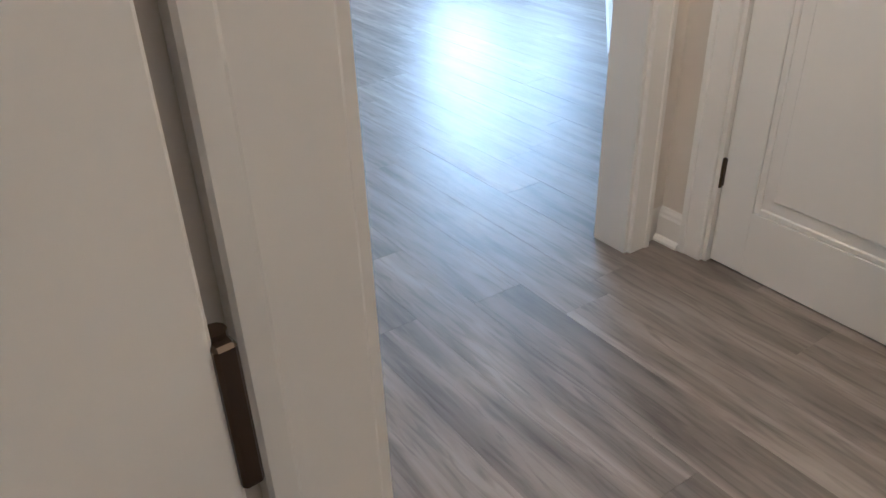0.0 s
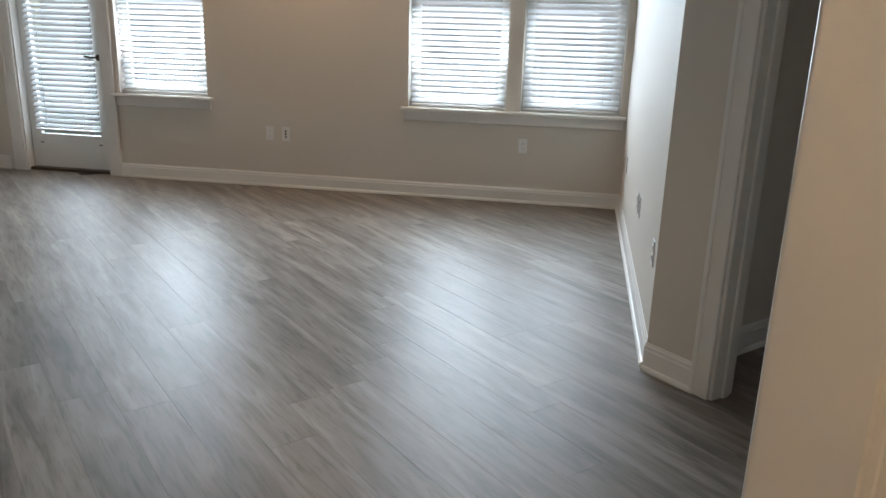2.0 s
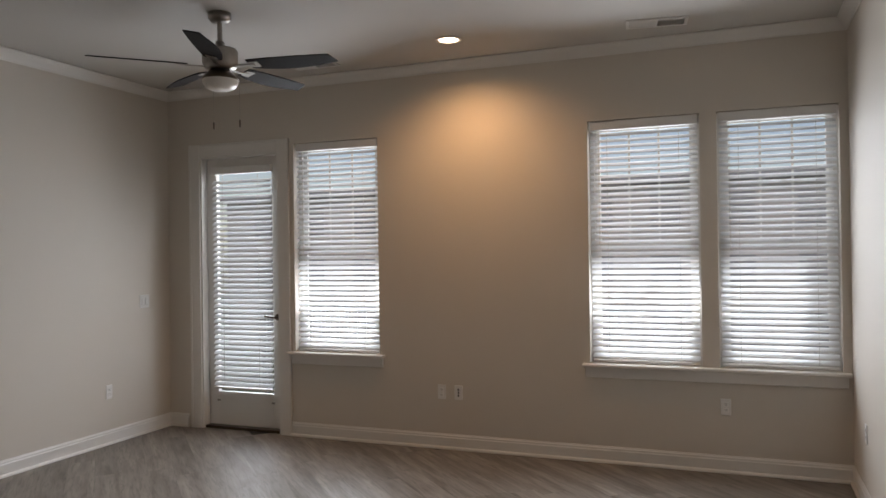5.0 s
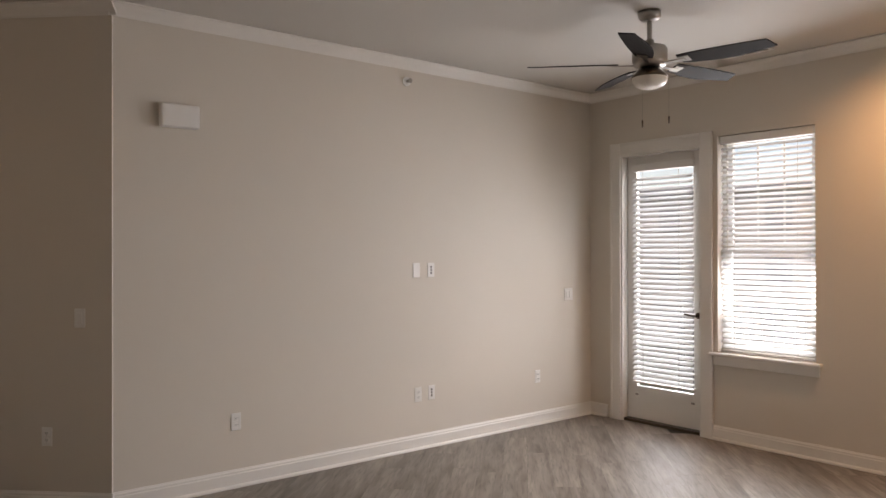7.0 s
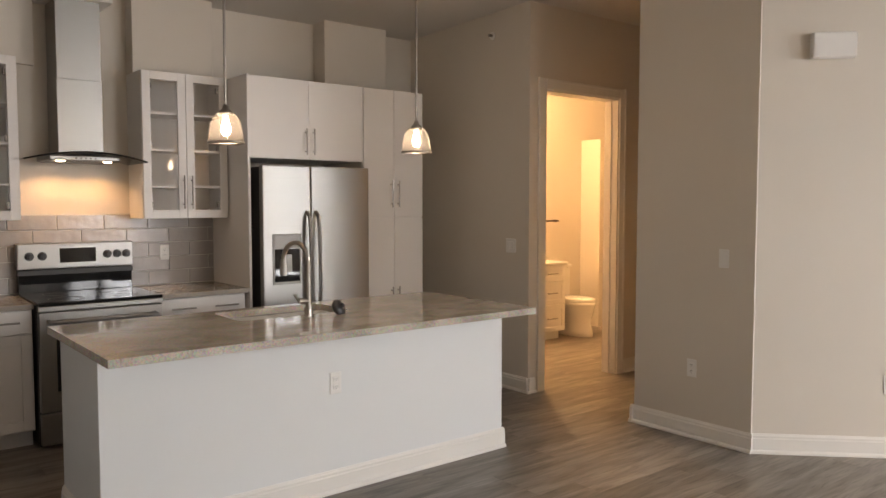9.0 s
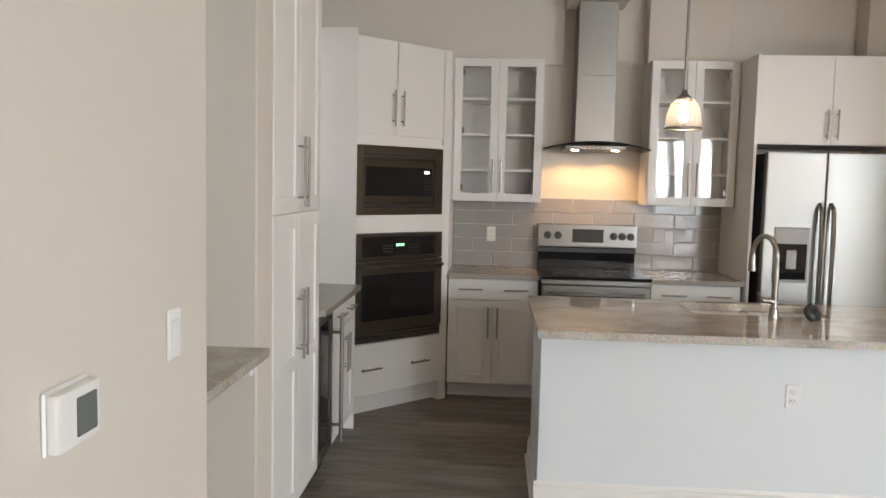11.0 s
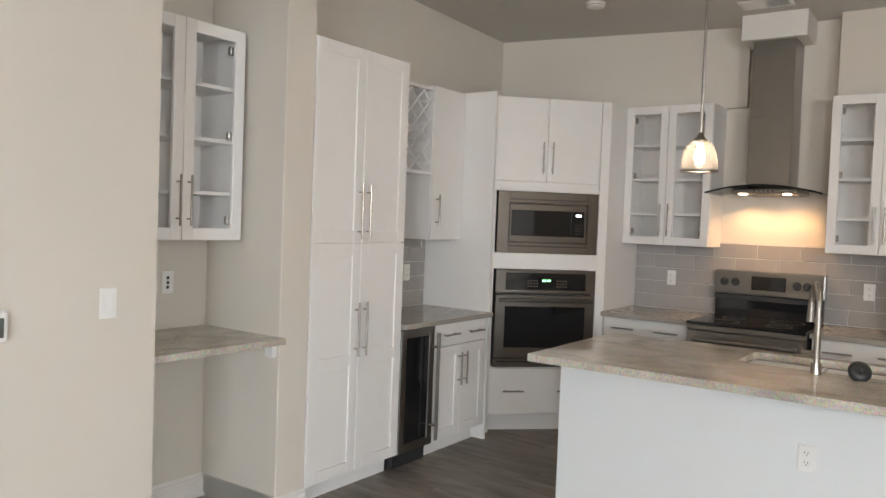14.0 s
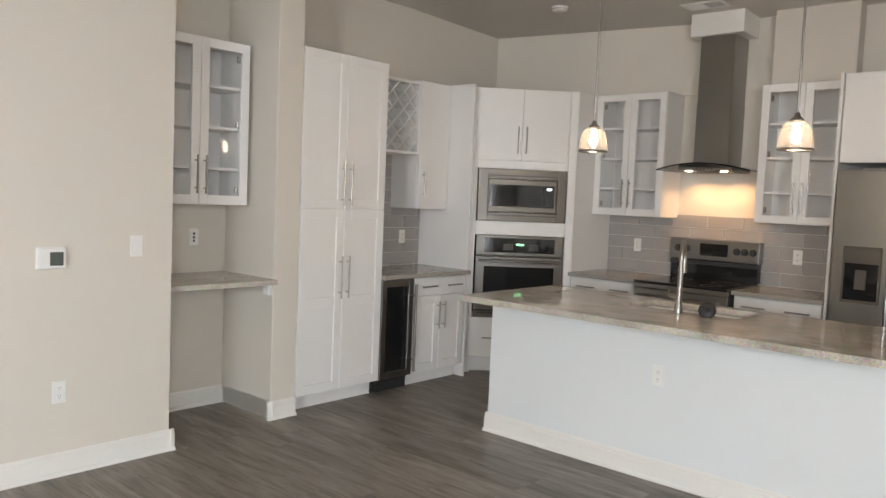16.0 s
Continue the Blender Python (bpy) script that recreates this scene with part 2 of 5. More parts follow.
TILE = mat("grey_glazed_tile", (0.36, 0.335, 0.32), 0.14, vary=0.13, scale=5, fine=22, bump=0.55, dist=0.004)
GROUT = mat("pale_grout", (0.62, 0.60, 0.57), 0.85, vary=0.05, fine=300, bump=0.1)
GRANITE = granite_material()
COUNTER = mat("taupe_quartz_counter", (0.36, 0.325, 0.285), 0.16, vary=0.10, scale=25, fine=260, bump=0.0)
PLANK = plank_material()
SUBFLOOR = mat("subfloor", (0.05, 0.045, 0.04), 0.8, vary=0.1)
SLAT = slat_material()
PANE = glass("window_glass")
SHADEG = glass("seeded_glass", (0.99, 0.97, 0.94), 0.05)
SHADE = seeded_material()
HOODG = glass("smoky_hood_glass", (0.55, 0.57, 0.57), 0.02)
PORCELAIN = mat("white_porcelain", (0.82, 0.80, 0.76), 0.12, vary=0.02, bump=0.0)
GLOW = emitter("lamp_glow", (1.0, 0.80, 0.55), 14.0)
FILAMENT = emitter("bulb_glow", (1.0, 0.86, 0.66), 18.0)
OPAL = mat("opal_glass", (0.78, 0.74, 0.68), 0.25, vary=0.03, bump=0.0)
LCD = mat("lcd_screen", (0.10, 0.11, 0.10), 0.2, vary=0.1, bump=0.0)
GREENLED = emitter("green_digits", (0.25, 1.0, 0.45), 1.2)
WHITELED = emitter("white_digits", (0.7, 0.85, 1.0), 1.5)
BRICKX = mat("far_render", (0.55, 0.53, 0.51), 0.8, vary=0.1)
GRASS = mat("far_ground", (0.10, 0.12, 0.07), 0.9, vary=0.3, scale=0.3)
RAIL = mat("painted_rail", (0.34, 0.35, 0.36), 0.5)


# ---------------------------------------------------------------- mesh helpers
def bx(bm, x0, x1, y0, y1, z0, z1, bevel=0.0, seg=1):
    r = bmesh.ops.create_cube(bm, size=1)
    vs = r["verts"]
    for w in vs:
        w.co = Vector((x0 + (w.co.x + 0.5) * (x1 - x0), y0 + (w.co.y + 0.5) * (y1 - y0), z0 + (w.co.z + 0.5) * (z1 - z0)))
    if bevel:
        es = list({e for w in vs for e in w.link_edges})
        bmesh.ops.bevel(bm, geom=es, offset=bevel, segments=seg, affect="EDGES", profile=0.7)
    return bm


def box(x0, x1, y0, y1, z0, z1, bevel=0.0, seg=1):
    return bx(bmesh.new(), x0, x1, y0, y1, z0, z1, bevel, seg)


def cyl(bm, p0, p1, r0, r1=None, seg=16, caps=True):
    p0, p1 = Vector(p0), Vector(p1)
    d = p1 - p0
    m = Matrix.Translation((p0 + p1) / 2) @ d.to_track_quat("Z", "Y").to_matrix().to_4x4()
    bmesh.ops.create_cone(bm, cap_ends=caps, cap_tris=False, segments=seg, radius1=r0, radius2=r0 if r1 is None else r1, depth=d.length, matrix=m)
    return bm


def lathe(bm, profile, cx=0, cy=0, seg=28):
    """Turn a profile of (radius, height) round an upright axis."""
    rings = []
    for r, z in profile:
        rings.append([bm.verts.new((cx + r * math.cos(2 * math.pi * i / seg), cy + r * math.sin(2 * math.pi * i / seg), z)) for i in range(seg)])
    for a, b in zip(rings, rings[1:]):
        for i in range(seg):
            j = (i + 1) % seg
            f = bm.faces.new((a[i], a[j], b[j], b[i]))
            f.smooth = True
    return bm


def tube(bm, pts, r, seg=10):
    for a, b in zip(pts, pts[1:]):
        cyl(bm, a, b, r, seg=seg)
    for p in pts[1:-1]:
        bmesh.ops.create_icosphere(bm, subdivisions=1, radius=r * 1.02, matrix=Matrix.Translation(p))
    return bm


def extrude(bm, profile, length):
    """A strip along x whose section is profile, a list of (y, z)."""
    a = [bm.verts.new((0, y, z)) for y, z in profile]
    b = [bm.verts.new((length, y, z)) for y, z in profile]
    n = len(profile)
    for i in range(n):
        j = (i + 1) % n
        bm.faces.new((a[i], a[j], b[j], b[i]))
    bm.faces.new(a[::-1])
    bm.faces.new(b)
    bmesh.ops.recalc_face_normals(bm, faces=bm.faces)
    return bm


def mesh(name, bm, material):
    me = bpy.data.meshes.new(name)
    bmesh.ops.recalc_face_normals(bm, faces=bm.faces)
    bm.to_mesh(me)
    bm.free()
    me.materials.append(material)
    return me


def part(name, bm, material, parent, label=""):
    ob = new(name, mesh(name, bm, material))
    ob.parent = parent
    if label:
        ob["label"] = label
    return ob


def smooth(ob):
    for p in ob.data.polygons:
        p.use_smooth = True
    return ob


def solid(name, bm, material, m, label="", category="", group="", kind=""):
    ob = new(name, mesh(name, bm, material))
    ob.matrix_world = m
    return tagged(ob, label, category, group, kind)


def thing(name, m, label, category, group="", kind=""):
    ob = new(name)
    ob.empty_display_size = 0.1
    ob.matrix_world = m
    return tagged(ob, label, category, group, kind)


def front(u, v, z=0.0):
    """A frame whose x runs along the range wall, y into it."""
    return pose(*K(u, v, z), 0, 0, 135)


def side(u, v, z=0.0):
    """A frame whose x runs along the pantry wall, y into it."""
    return pose(*K(u, v, z), 0, 0, 225)


H = 3.10


# ---------------------------------------------------------------- walls, floor, ceiling
def wall(name, p0, p1, holes=(), thick=0.13, e0=0.0, e1=0.0, h=H, label="warm greige painted plaster wall"):
    """A wall from p0 to p1 whose body lies to the left of that line. holes: along, along, bottom, top."""
    p0, p1 = Vector(p0[:2]), Vector(p1[:2])
    d = p1 - p0
    length = d.length
    bm = bmesh.new()
    at = -e0
    for a, b, z0, z1 in sorted(holes):
        bx(bm, at, a, 0, thick, 0, h)
        if z0 > 0:
            bx(bm, a, b, 0, thick, 0, z0)
        if z1 < h:
            bx(bm, a, b, 0, thick, z1, h)
        at = b
    bx(bm, at, length + e1, 0, thick, 0, h)
    return solid(name, bm, WALL, pose(p0.x, p0.y, 0, 0, 0, math.degrees(math.atan2(d.y, d.x))), label, "wall", kind="structure")


BASE = [(0, 0), (-0.028, 0), (-0.028, 0.010), (-0.022, 0.019), (-0.015, 0.022), (-0.015, 0.090), (-0.011, 0.096), (-0.011, 0.107), (-0.006, 0.114), (-0.004, 0.121), (0, 0.121)]
CROWN = [(0, 0), (0, -0.080), (-0.006, -0.080), (-0.009, -0.070), (-0.022, -0.056), (-0.046, -0.033), (-0.058, -0.014), (-0.066, -0.010), (-0.066, 0)]


def strip(name, profile, p0, p1, z, label, e0=0.0, e1=0.0):
    p0, p1 = Vector(p0[:2]), Vector(p1[:2])
    d = (p1 - p0)
    n = d.normalized()
    p0 = p0 - n * e0
    return solid(name, extrude(bmesh.new(), profile, d.length + e0 + e1), TRIM, pose(p0.x, p0.y, z, 0, 0, math.degrees(math.atan2(d.y, d.x))), label, name, kind="structure")


def base(p0, p1, e0=0.0, e1=0.0):
    strip("baseboard", BASE, p0, p1, 0.002, "white painted moulded baseboard with shoe moulding", e0, e1)


def crown(p0, p1, e0=0.0, e1=0.0):
    strip("crown_trim", CROWN, p0, p1, H - 0.002, "white painted crown moulding under the ceiling", e0, e1)


XL, XR, YW = -3.095, 2.56, 5.52
HK = 3.045                       # kitchen ceiling
UT, UB, VW, UR = -1.49, -2.19, 4.89, 2.93
O0, O1 = -2.02, -0.70            # cased opening from the entry hall
solid("floor", box(-9.5, 6.5, -8, 5.66, -0.2, -0.004), SUBFLOOR, pose(0, 0, 0), "dark grey-brown wood-look vinyl plank floor", "floor", kind="structure")
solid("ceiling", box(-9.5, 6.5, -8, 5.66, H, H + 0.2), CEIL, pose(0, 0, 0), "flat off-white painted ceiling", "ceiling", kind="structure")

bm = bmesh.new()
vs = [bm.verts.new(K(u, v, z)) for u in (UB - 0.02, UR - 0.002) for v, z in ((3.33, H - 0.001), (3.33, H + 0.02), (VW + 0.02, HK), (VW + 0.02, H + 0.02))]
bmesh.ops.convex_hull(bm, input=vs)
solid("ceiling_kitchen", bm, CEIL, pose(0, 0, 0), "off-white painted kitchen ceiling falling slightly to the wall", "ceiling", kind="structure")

WINDOWS = ((-1.735, -0.925), (0.82, 1.615), (1.73, 2.505))
WZ0, WZ1 = 0.735, 2.54
DX0, DX1, DZ = -2.735, -1.885, 2.48
wall("wall_north", (XL, YW), (XR, YW), [(DX0 - XL, DX1 - XL, 0, DZ)] + [(a - XL, b - XL, WZ0, WZ1) for a, b in WINDOWS], 0.14, 0.13, 0.13)
wall("wall_east", (XR, YW), (XR, 2.50), (), 0.13)
VD = -3.55
wall("wall_bedroom_door", K(-0.06, VD), K(UT, VD), [(0.32, 1.235, 0, 2.44)], 0.12, 0, 0.13)
wall("wall_entry", K(UT, VD), K(UT, 0.765), [(O0 - VD, O1 - VD, 0, 2.44)], 0.13)
wall("wall_niche_return", K(UT - 0.13, 0.765), K(UB, 0.765), (), 0.13)
wall("wall_kitchen_west", K(UB, 0.765), K(UB, VW), (), 0.13, 0.13, 0.13)
wall("wall_range", K(UB, VW), K(UR, VW), (), 0.13, 0, 0.13)
wall("wall_kitchen_east", K(UR, VW), K(UR, 3.32), (), 0.13)
wall("wall_bath_door", K(UR + 0.13, 3.32), K(5.2, 3.32), [(3.10 - UR - 0.13, 4.04 - UR - 0.13, 0, 2.44)], 0.14, 0.0, 0.13)
wall("wall_hall_end", K(5.2, 3.32), K(5.2, 2.29), (), 0.13, 0, 0.13)
wall("wall_hall_side", K(5.2, 2.29), K(2.94, 2.29), (), 0.10)
wall("wall_angled", K(2.94, 2.19), K(2.94, 1.425), (), 0.10)
wall("wall_west", (XL, 1.08), (XL, YW), (), 0.13)
solid("wall_wing", box(0, 0.195, 0, 0.585, 0, H, 0.004), WALL, side(UB + 0.585, 1.54), "greige painted wing wall beside the desk niche", "wall", kind="structure")
# entry hall
wall("wall_hall_door", K(UT - 0.13, -2.17), K(-4.2, -2.17), [(0.175, 0.99, 0, 2.44)], 0.12)
wall("wall_hall_back", K(-4.2, -2.17), K(-4.2, 0.45), (), 0.12, 0.12, 0.12)
wall("wall_hall_left", K(-4.2, 0.45), K(UT - 0.13, 0.45), (), 0.12)
wall("wall_vestibule", K(-2.685, 0.463), K(-2.685, -2.17), [(0.955, 2.415, 0, 2.44)], 0.12)
# room behind the bedroom door
wall("wall_bedroom_side", K(-0.16, VD - 0.12), K(-0.16, -4.60), (), 0.12)
wall("wall_bedroom_far", K(-0.16, -4.60), K(-2.2, -4.60), (), 0.12, 0.12, 0.12)
wall("wall_bedroom_end", K(-2.2, -4.60), K(-2.2, VD - 0.12), (), 0.12)
# bathroom
wall("wall_bath_back", K(3.19, 5.40), K(6.6, 5.40), (), 0.12, 0.12, 0.12)
wall("wall_bath_east", K(6.6, 5.40), K(6.6, 3.46), (), 0.12)
wall("wall_bath_west", K(3.19, 3.46), K(3.19, 5.40), (), 0.12)
wall("wall_bath_front", K(6.6, 3.46), K(5.34, 3.46), (), 0.12)


# ---------------------------------------------------------------- trim, doors, windows
base((XL, YW), (-2.885, YW))
base((-1.785, YW), (XR, YW))
base((XR, YW), (XR, 2.50), 0, 0.012)
base(K(-0.06, VD), K(-0.31, VD))
base(K(UT, VD), K(UT, O0 - 0.09))
base(K(UT, O1 + 0.09), K(UT, 0.765), 0, 0.03)
base(K(UT, 0.765), K(UB, 0.765), 0.03, 0)
base(K(UB, 0.765), K(UB, 1.54))
strip("baseboard", BASE, K(UB, 1.54), K(-1.605, 1.54), 0.002, "white painted moulded baseboard with shoe moulding", 0, 0.03).matrix_world = pose(*K(-1.575, 1.54, 0.002), 0, 0, 135) @ pose(0, 0, 0, 0, 0, 180)
base(K(-1.605, 1.54), K(-1.605, 1.735), 0.03, 0)
base(K(UR, 4.2), K(UR, 3.32), 0, 0.03)
base(K(UR, 3.32), K(3.005, 3.32), 0.03, 0)
base(K(4.135, 3.32), K(5.2, 3.32))
base(K(5.2, 3.32), K(5.2, 2.29))
base(K(5.2, 2.29), K(2.94, 2.29), 0, 0.03)
base(K(2.94, 2.29), K(2.94, 1.425), 0.03, 0.012)
base((XL, 1.08), (XL, YW), 0.012, 0)
base(K(UT - 0.13, -2.17), K(UT - 0.13, O0 - 0.09))
base(K(UT - 0.13, -2.17), K(-1.715, -2.17))
base(K(-2.69, -2.17), K(-4.2, -2.17))
base(K(-4.2, 0.45), K(UT - 0.13, 0.45))
base(K(-0.16, VD - 0.12), K(-0.16, -4.60))
base(K(-0.16, -4.60), K(-0.37, -4.60))
base(K(3.19, 5.40), K(6.6, 5.40))
crown((XL, YW), (XR, YW))
crown((XR, YW), (XR, 2.50), 0, 0.05)
crown(K(2.94, 2.29), K(2.94, 1.425), 0.05, 0.03)
crown((XL, 1.08), (XL, YW), 0.03, 0)
crown(K(UT, VD), K(UT, O0))


def casing(name, m, w, h, thick, wide=0.085, label="white painted door casing", both=True, stop=True):
    """Jambs and casing of an opening w wide from x 0 to w, in a wall that runs from y 0 back to thick."""
    t = thing(name, m, label, "door frame", kind="structure")
    j = 0.02
    part("jamb", box(0, j, -0.003, thick + 0.003, 0, h), TRIM, t)
    part("jamb", box(w - j, w, -0.003, thick + 0.003, 0, h), TRIM, t)
    part("head_jamb", box(j, w - j, -0.003, thick + 0.003, h - j, h), TRIM, t)
    if stop:
        part("door_stop", box(j, j + 0.011, thick * 0.45, thick * 0.45 + 0.035, 0, h - j), TRIM, t)
        part("door_stop", box(w - j - 0.011, w - j, thick * 0.45, thick * 0.45 + 0.035, 0, h - j), TRIM, t)
    for y0, y1, s in ((-0.018, -0.0005, -1), (thick + 0.0005, thick + 0.018, 1)):
        if s == 1 and not both:
            continue
        for a, b, c in ((-wide + 0.006, 0.006, 0), (w - 0.006, w + wide - 0.006, 1)):
            bm = box(a, b, y0, y1, 0.0, h + wide - 0.006, 0.003)
            o0, o1 = (a, a + 0.022) if c == 0 else (b - 0.022, b)
            bx(bm, o0, o1, y0 + s * 0.005, y1 + s * 0.005, 0.0, h + wide - 0.004, 0.003)
            part("casing", bm, TRIM, t)
        bm = box(0.007, w - 0.007, y0, y1, h - 0.006, h + wide - 0.006, 0.003)
        bx(bm, 0.007, w - 0.007, y0 + s * 0.005, y1 + s * 0.005, h + wide - 0.028, h + wide - 0.006, 0.003)
        part("head_casing", bm, TRIM, t)
    return t


casing("trim_bath_door", front(3.10, 3.32), 0.94, 2.44, 0.14)
casing("trim_entry_opening", pose(*K(UT, O0), 0, 0, 225), O1 - O0, 2.44, 0.13, stop=False)
casing("trim_bedroom_door", pose(*K(-0.38, VD), 0, 0, 315), 0.915, 2.44, 0.12)
casing("trim_hall_door", pose(*K(-1.795, -2.17), 0, 0, 315), 0.815, 2.44, 0.12)
casing("trim_bedroom_closet", pose(*K(-0.47, -4.60), 0, 0, 315), 0.8, 2.44, 0.02, both=False, stop=False)


def panel_slab(w, h, t=0.038):
    """A two-panel door leaf from x 0 to w, its front at y 0."""
    bm = bmesh.new()
    st, lock = 0.115, (0.98, 1.13)
    bx(bm, 0, st, 0, t, 0, h, 0.002)
    bx(bm, w - st, w, 0, t, 0, h, 0.002)
    for a, b in ((0, 0.21), lock, (h - 0.13, h)):
        bx(bm, st, w - st, 0, t, a, b)
    for a, b in ((0.21, lock[0]), (lock[1], h - 0.13)):
        bx(bm, st, w - st, 0.010, t - 0.010, a, b)
        for x0, x1, z0, z1 in ((st, st + 0.02, a, b), (w - st - 0.02, w - st, a, b), (st + 0.02, w - st - 0.02, a, a + 0.02), (st + 0.02, w - st - 0.02, b - 0.02, b)):
            bx(bm, x0, x1, 0.004, t - 0.004, z0, z1, 0.003)
        bx(bm, st + 0.055, w - st - 0.055, 0.005, t - 0.005, a + 0.055, b - 0.055, 0.004)
    return bm


def hinges(t, x, y, zs):
    for z in zs:
        bm = box(x - 0.006, x + 0.006, y - 0.010, y + 0.002, z - 0.045, z + 0.045, 0.002)
        cyl(bm, (x, y - 0.010, z - 0.048), (x, y - 0.010, z + 0.048), 0.006, seg=10)
        part("hinge", bm, BRONZE, t, "dark bronze door hinge")


d = thing("door_1", pose(*K(-1.817, -2.185), 0, 0, 315), "closed white two-panel interior door with dark hinges", "door", kind="structure")
part("door_leaf", panel_slab(0.770, 2.405), TRIM, d).location = (0, 0, 0.008)
hinges(d, -0.001, 0.0, (0.31, 0.93, 1.57, 2.22))
bm = cyl(bmesh.new(), (0.71, 0, 1.0), (0.71, -0.05, 1.0), 0.012)
bmesh.ops.create_uvsphere(bm, u_segments=16, v_segments=10, radius=0.028, matrix=Matrix.Translation((0.71, -0.06, 1.0)))
part("door_knob", bm, NICKEL, d)

# door leaf standing open
casing("trim_vestibule_door", pose(*K(-2.685, -0.492), 0, 0, 45), 1.46, 2.44, 0.12)
d = thing("door_2", pose(*K(-2.75, -0.387), 0, 0, 229), "cream-white interior door standing open beside its frame", "door", kind="structure")
part("door_leaf", box(0.004, 0.83, -0.019, 0.019, 0.008, 2.41, 0.002), TRIM, d)
hinges(d, 0.0, 0.022, (0.30, 1.04, 1.64, 2.22))

d = thing("closet_door", pose(*K(-0.492, -4.585), 0, 0, 315), "white closet door in the unlit room", "door", kind="structure")
part("door_leaf", panel_slab(0.755, 2.405, 0.012), TRIM, d).location = (0, 0, 0.008)


def blind(x0, x1, y, z0, z1, label, pitch=0.0445, tilt=33):
    """A slatted blind between x0 and x1 hanging at depth y, with its cords and wand."""
    t = thing("window_blind", pose((x0 + x1) / 2, y, z0), label, "blind", group="window blinds")
    w, h = (x1 - x0) / 2, z1 - z0
    part("headrail", box(-w, w, -0.024, 0.024, h - 0.065, h, 0.003), PLASTIC, t, "white valance")
    sl = bmesh.new()
    sec = [(-0.025, -0.0012), (-0.012, 0.0016), (0, 0.0024), (0.012, 0.0016), (0.025, -0.0012)]
    top = [sl.verts.new((-w + 0.004, a, b + 0.0012)) for a, b in sec]
    top2 = [sl.verts.new((w - 0.004, a, b + 0.0012)) for a, b in sec]
    bot = [sl.verts.new((-w + 0.004, a, b - 0.0012)) for a, b in sec]
    bot2 = [sl.verts.new((w - 0.004, a, b - 0.0012)) for a, b in sec]
    for i in range(4):
        sl.faces.new((top[i], top2[i], top2[i + 1], top[i + 1]))
        sl.faces.new((bot[i], bot[i + 1], bot2[i + 1], bot2[i]))
    for i in (0, 4):
        sl.faces.new((top[i], bot[i], bot2[i], top2[i]))
    sl.faces.new(top + bot[::-1])
    sl.faces.new(top2[::-1] + bot2)
    me = mesh("slat", sl, SLAT)
    n = int((h - 0.10) / pitch)
    for i in range(n):
        ob = new("slat", me)
        ob.parent = t
        ob.matrix_basis = pose(random.uniform(-0.001, 0.001), 0, 0.05 + i * pitch, tilt + random.uniform(-1.6, 1.6), random.uniform(-0.12, 0.12), 0)
    part("bottom_rail", box(-w + 0.004, w - 0.004, -0.024, 0.024, 0.004, 0.022, 0.004), PLASTIC, t)
    for x in (-w + 0.13, w - 0.13):
        part("ladder_cord", box(x - 0.0018, x + 0.0018, -0.0275, -0.0255, 0.01, h - 0.06), PLASTIC, t)
    part("tilt_wand", cyl(bmesh.new(), (-w + 0.07, -0.034, h - 0.07), (-w + 0.07, -0.034, h - 0.95), 0.0042, seg=8), SHADEG, t, "clear plastic tilt wand")
    return t


def window(name, x0, x1):
    z0, z1 = WZ0, WZ1
    t = thing(name, pose(x0, YW, z0), "double-hung white vinyl window behind a slatted blind", "window", kind="structure")
    w, h = x1 - x0, z1 - z0
    fr = 0.035
    yy0, yy1 = 0.085, 0.135
    bm = bmesh.new()
    bx(bm, 0, fr, yy0, yy1, 0, h), bx(bm, w - fr, w, yy0, yy1, 0, h), bx(bm, fr, w - fr, yy0, yy1, 0, fr), bx(bm, fr, w - fr, yy0, yy1, h - fr, h)
    part("window_frame", bm, TRIM, t)
    mid = h * 0.48
    for k, (a, b, y) in enumerate(((fr, mid + 0.02, 0.088), (mid - 0.02, h - fr, 0.110))):
        bm = bmesh.new()
        s = 0.04
        bx(bm, fr, fr + s, y, y + 0.02, a, b), bx(bm, w - fr - s, w - fr, y, y + 0.02, a, b)
        bx(bm, fr + s, w - fr - s, y, y + 0.02, a, a + s), bx(bm, fr + s, w - fr - s, y, y + 0.02, b - s, b)
        sash = part("sash", bm, TRIM, t)
        p = part("pane", box(fr + s, w - fr - s, y + 0.008, y + 0.012, a + s, b - s), PANE, sash)
        p.visible_shadow = False
        if k == 1:
            for i in (1, 2):
                x = fr + s + (w - 2 * fr - 2 * s) * i / 3
                part("muntin", box(x - 0.008, x + 0.008, y + 0.002, y + 0.006, a + s, b - s), TRIM, sash)
            z = (a + b) / 2
            part("muntin", box(fr + s, w - fr - s, y + 0.0015, y + 0.0055, z - 0.008, z + 0.008), TRIM, sash)
    return t


for i, (a, b) in enumerate(WINDOWS):
    window("window_%d" % (i + 1), a, b)
    blind(a + 0.012, b - 0.012, YW + 0.042, WZ0 + 0.004, WZ1 - 0.004, "white slatted window blind, lowered with slats tilted open")


def stool(x0, x1):
    t = thing("window_sill", pose(x0, YW, WZ0), "white painted window stool with apron below", "window sill", kind="structure")
    w = x1 - x0
    part("stool", box(-0.055, w + 0.055, -0.06, -0.001, -0.026, 0.0, 0.006), TRIM, t)
    part("apron", box(-0.035, w + 0.035, -0.018, -0.001, -0.105, -0.0265, 0.004), TRIM, t)


stool(*WINDOWS[0])
stool(WINDOWS[1][0], min(WINDOWS[2][1], XR - 0.06))

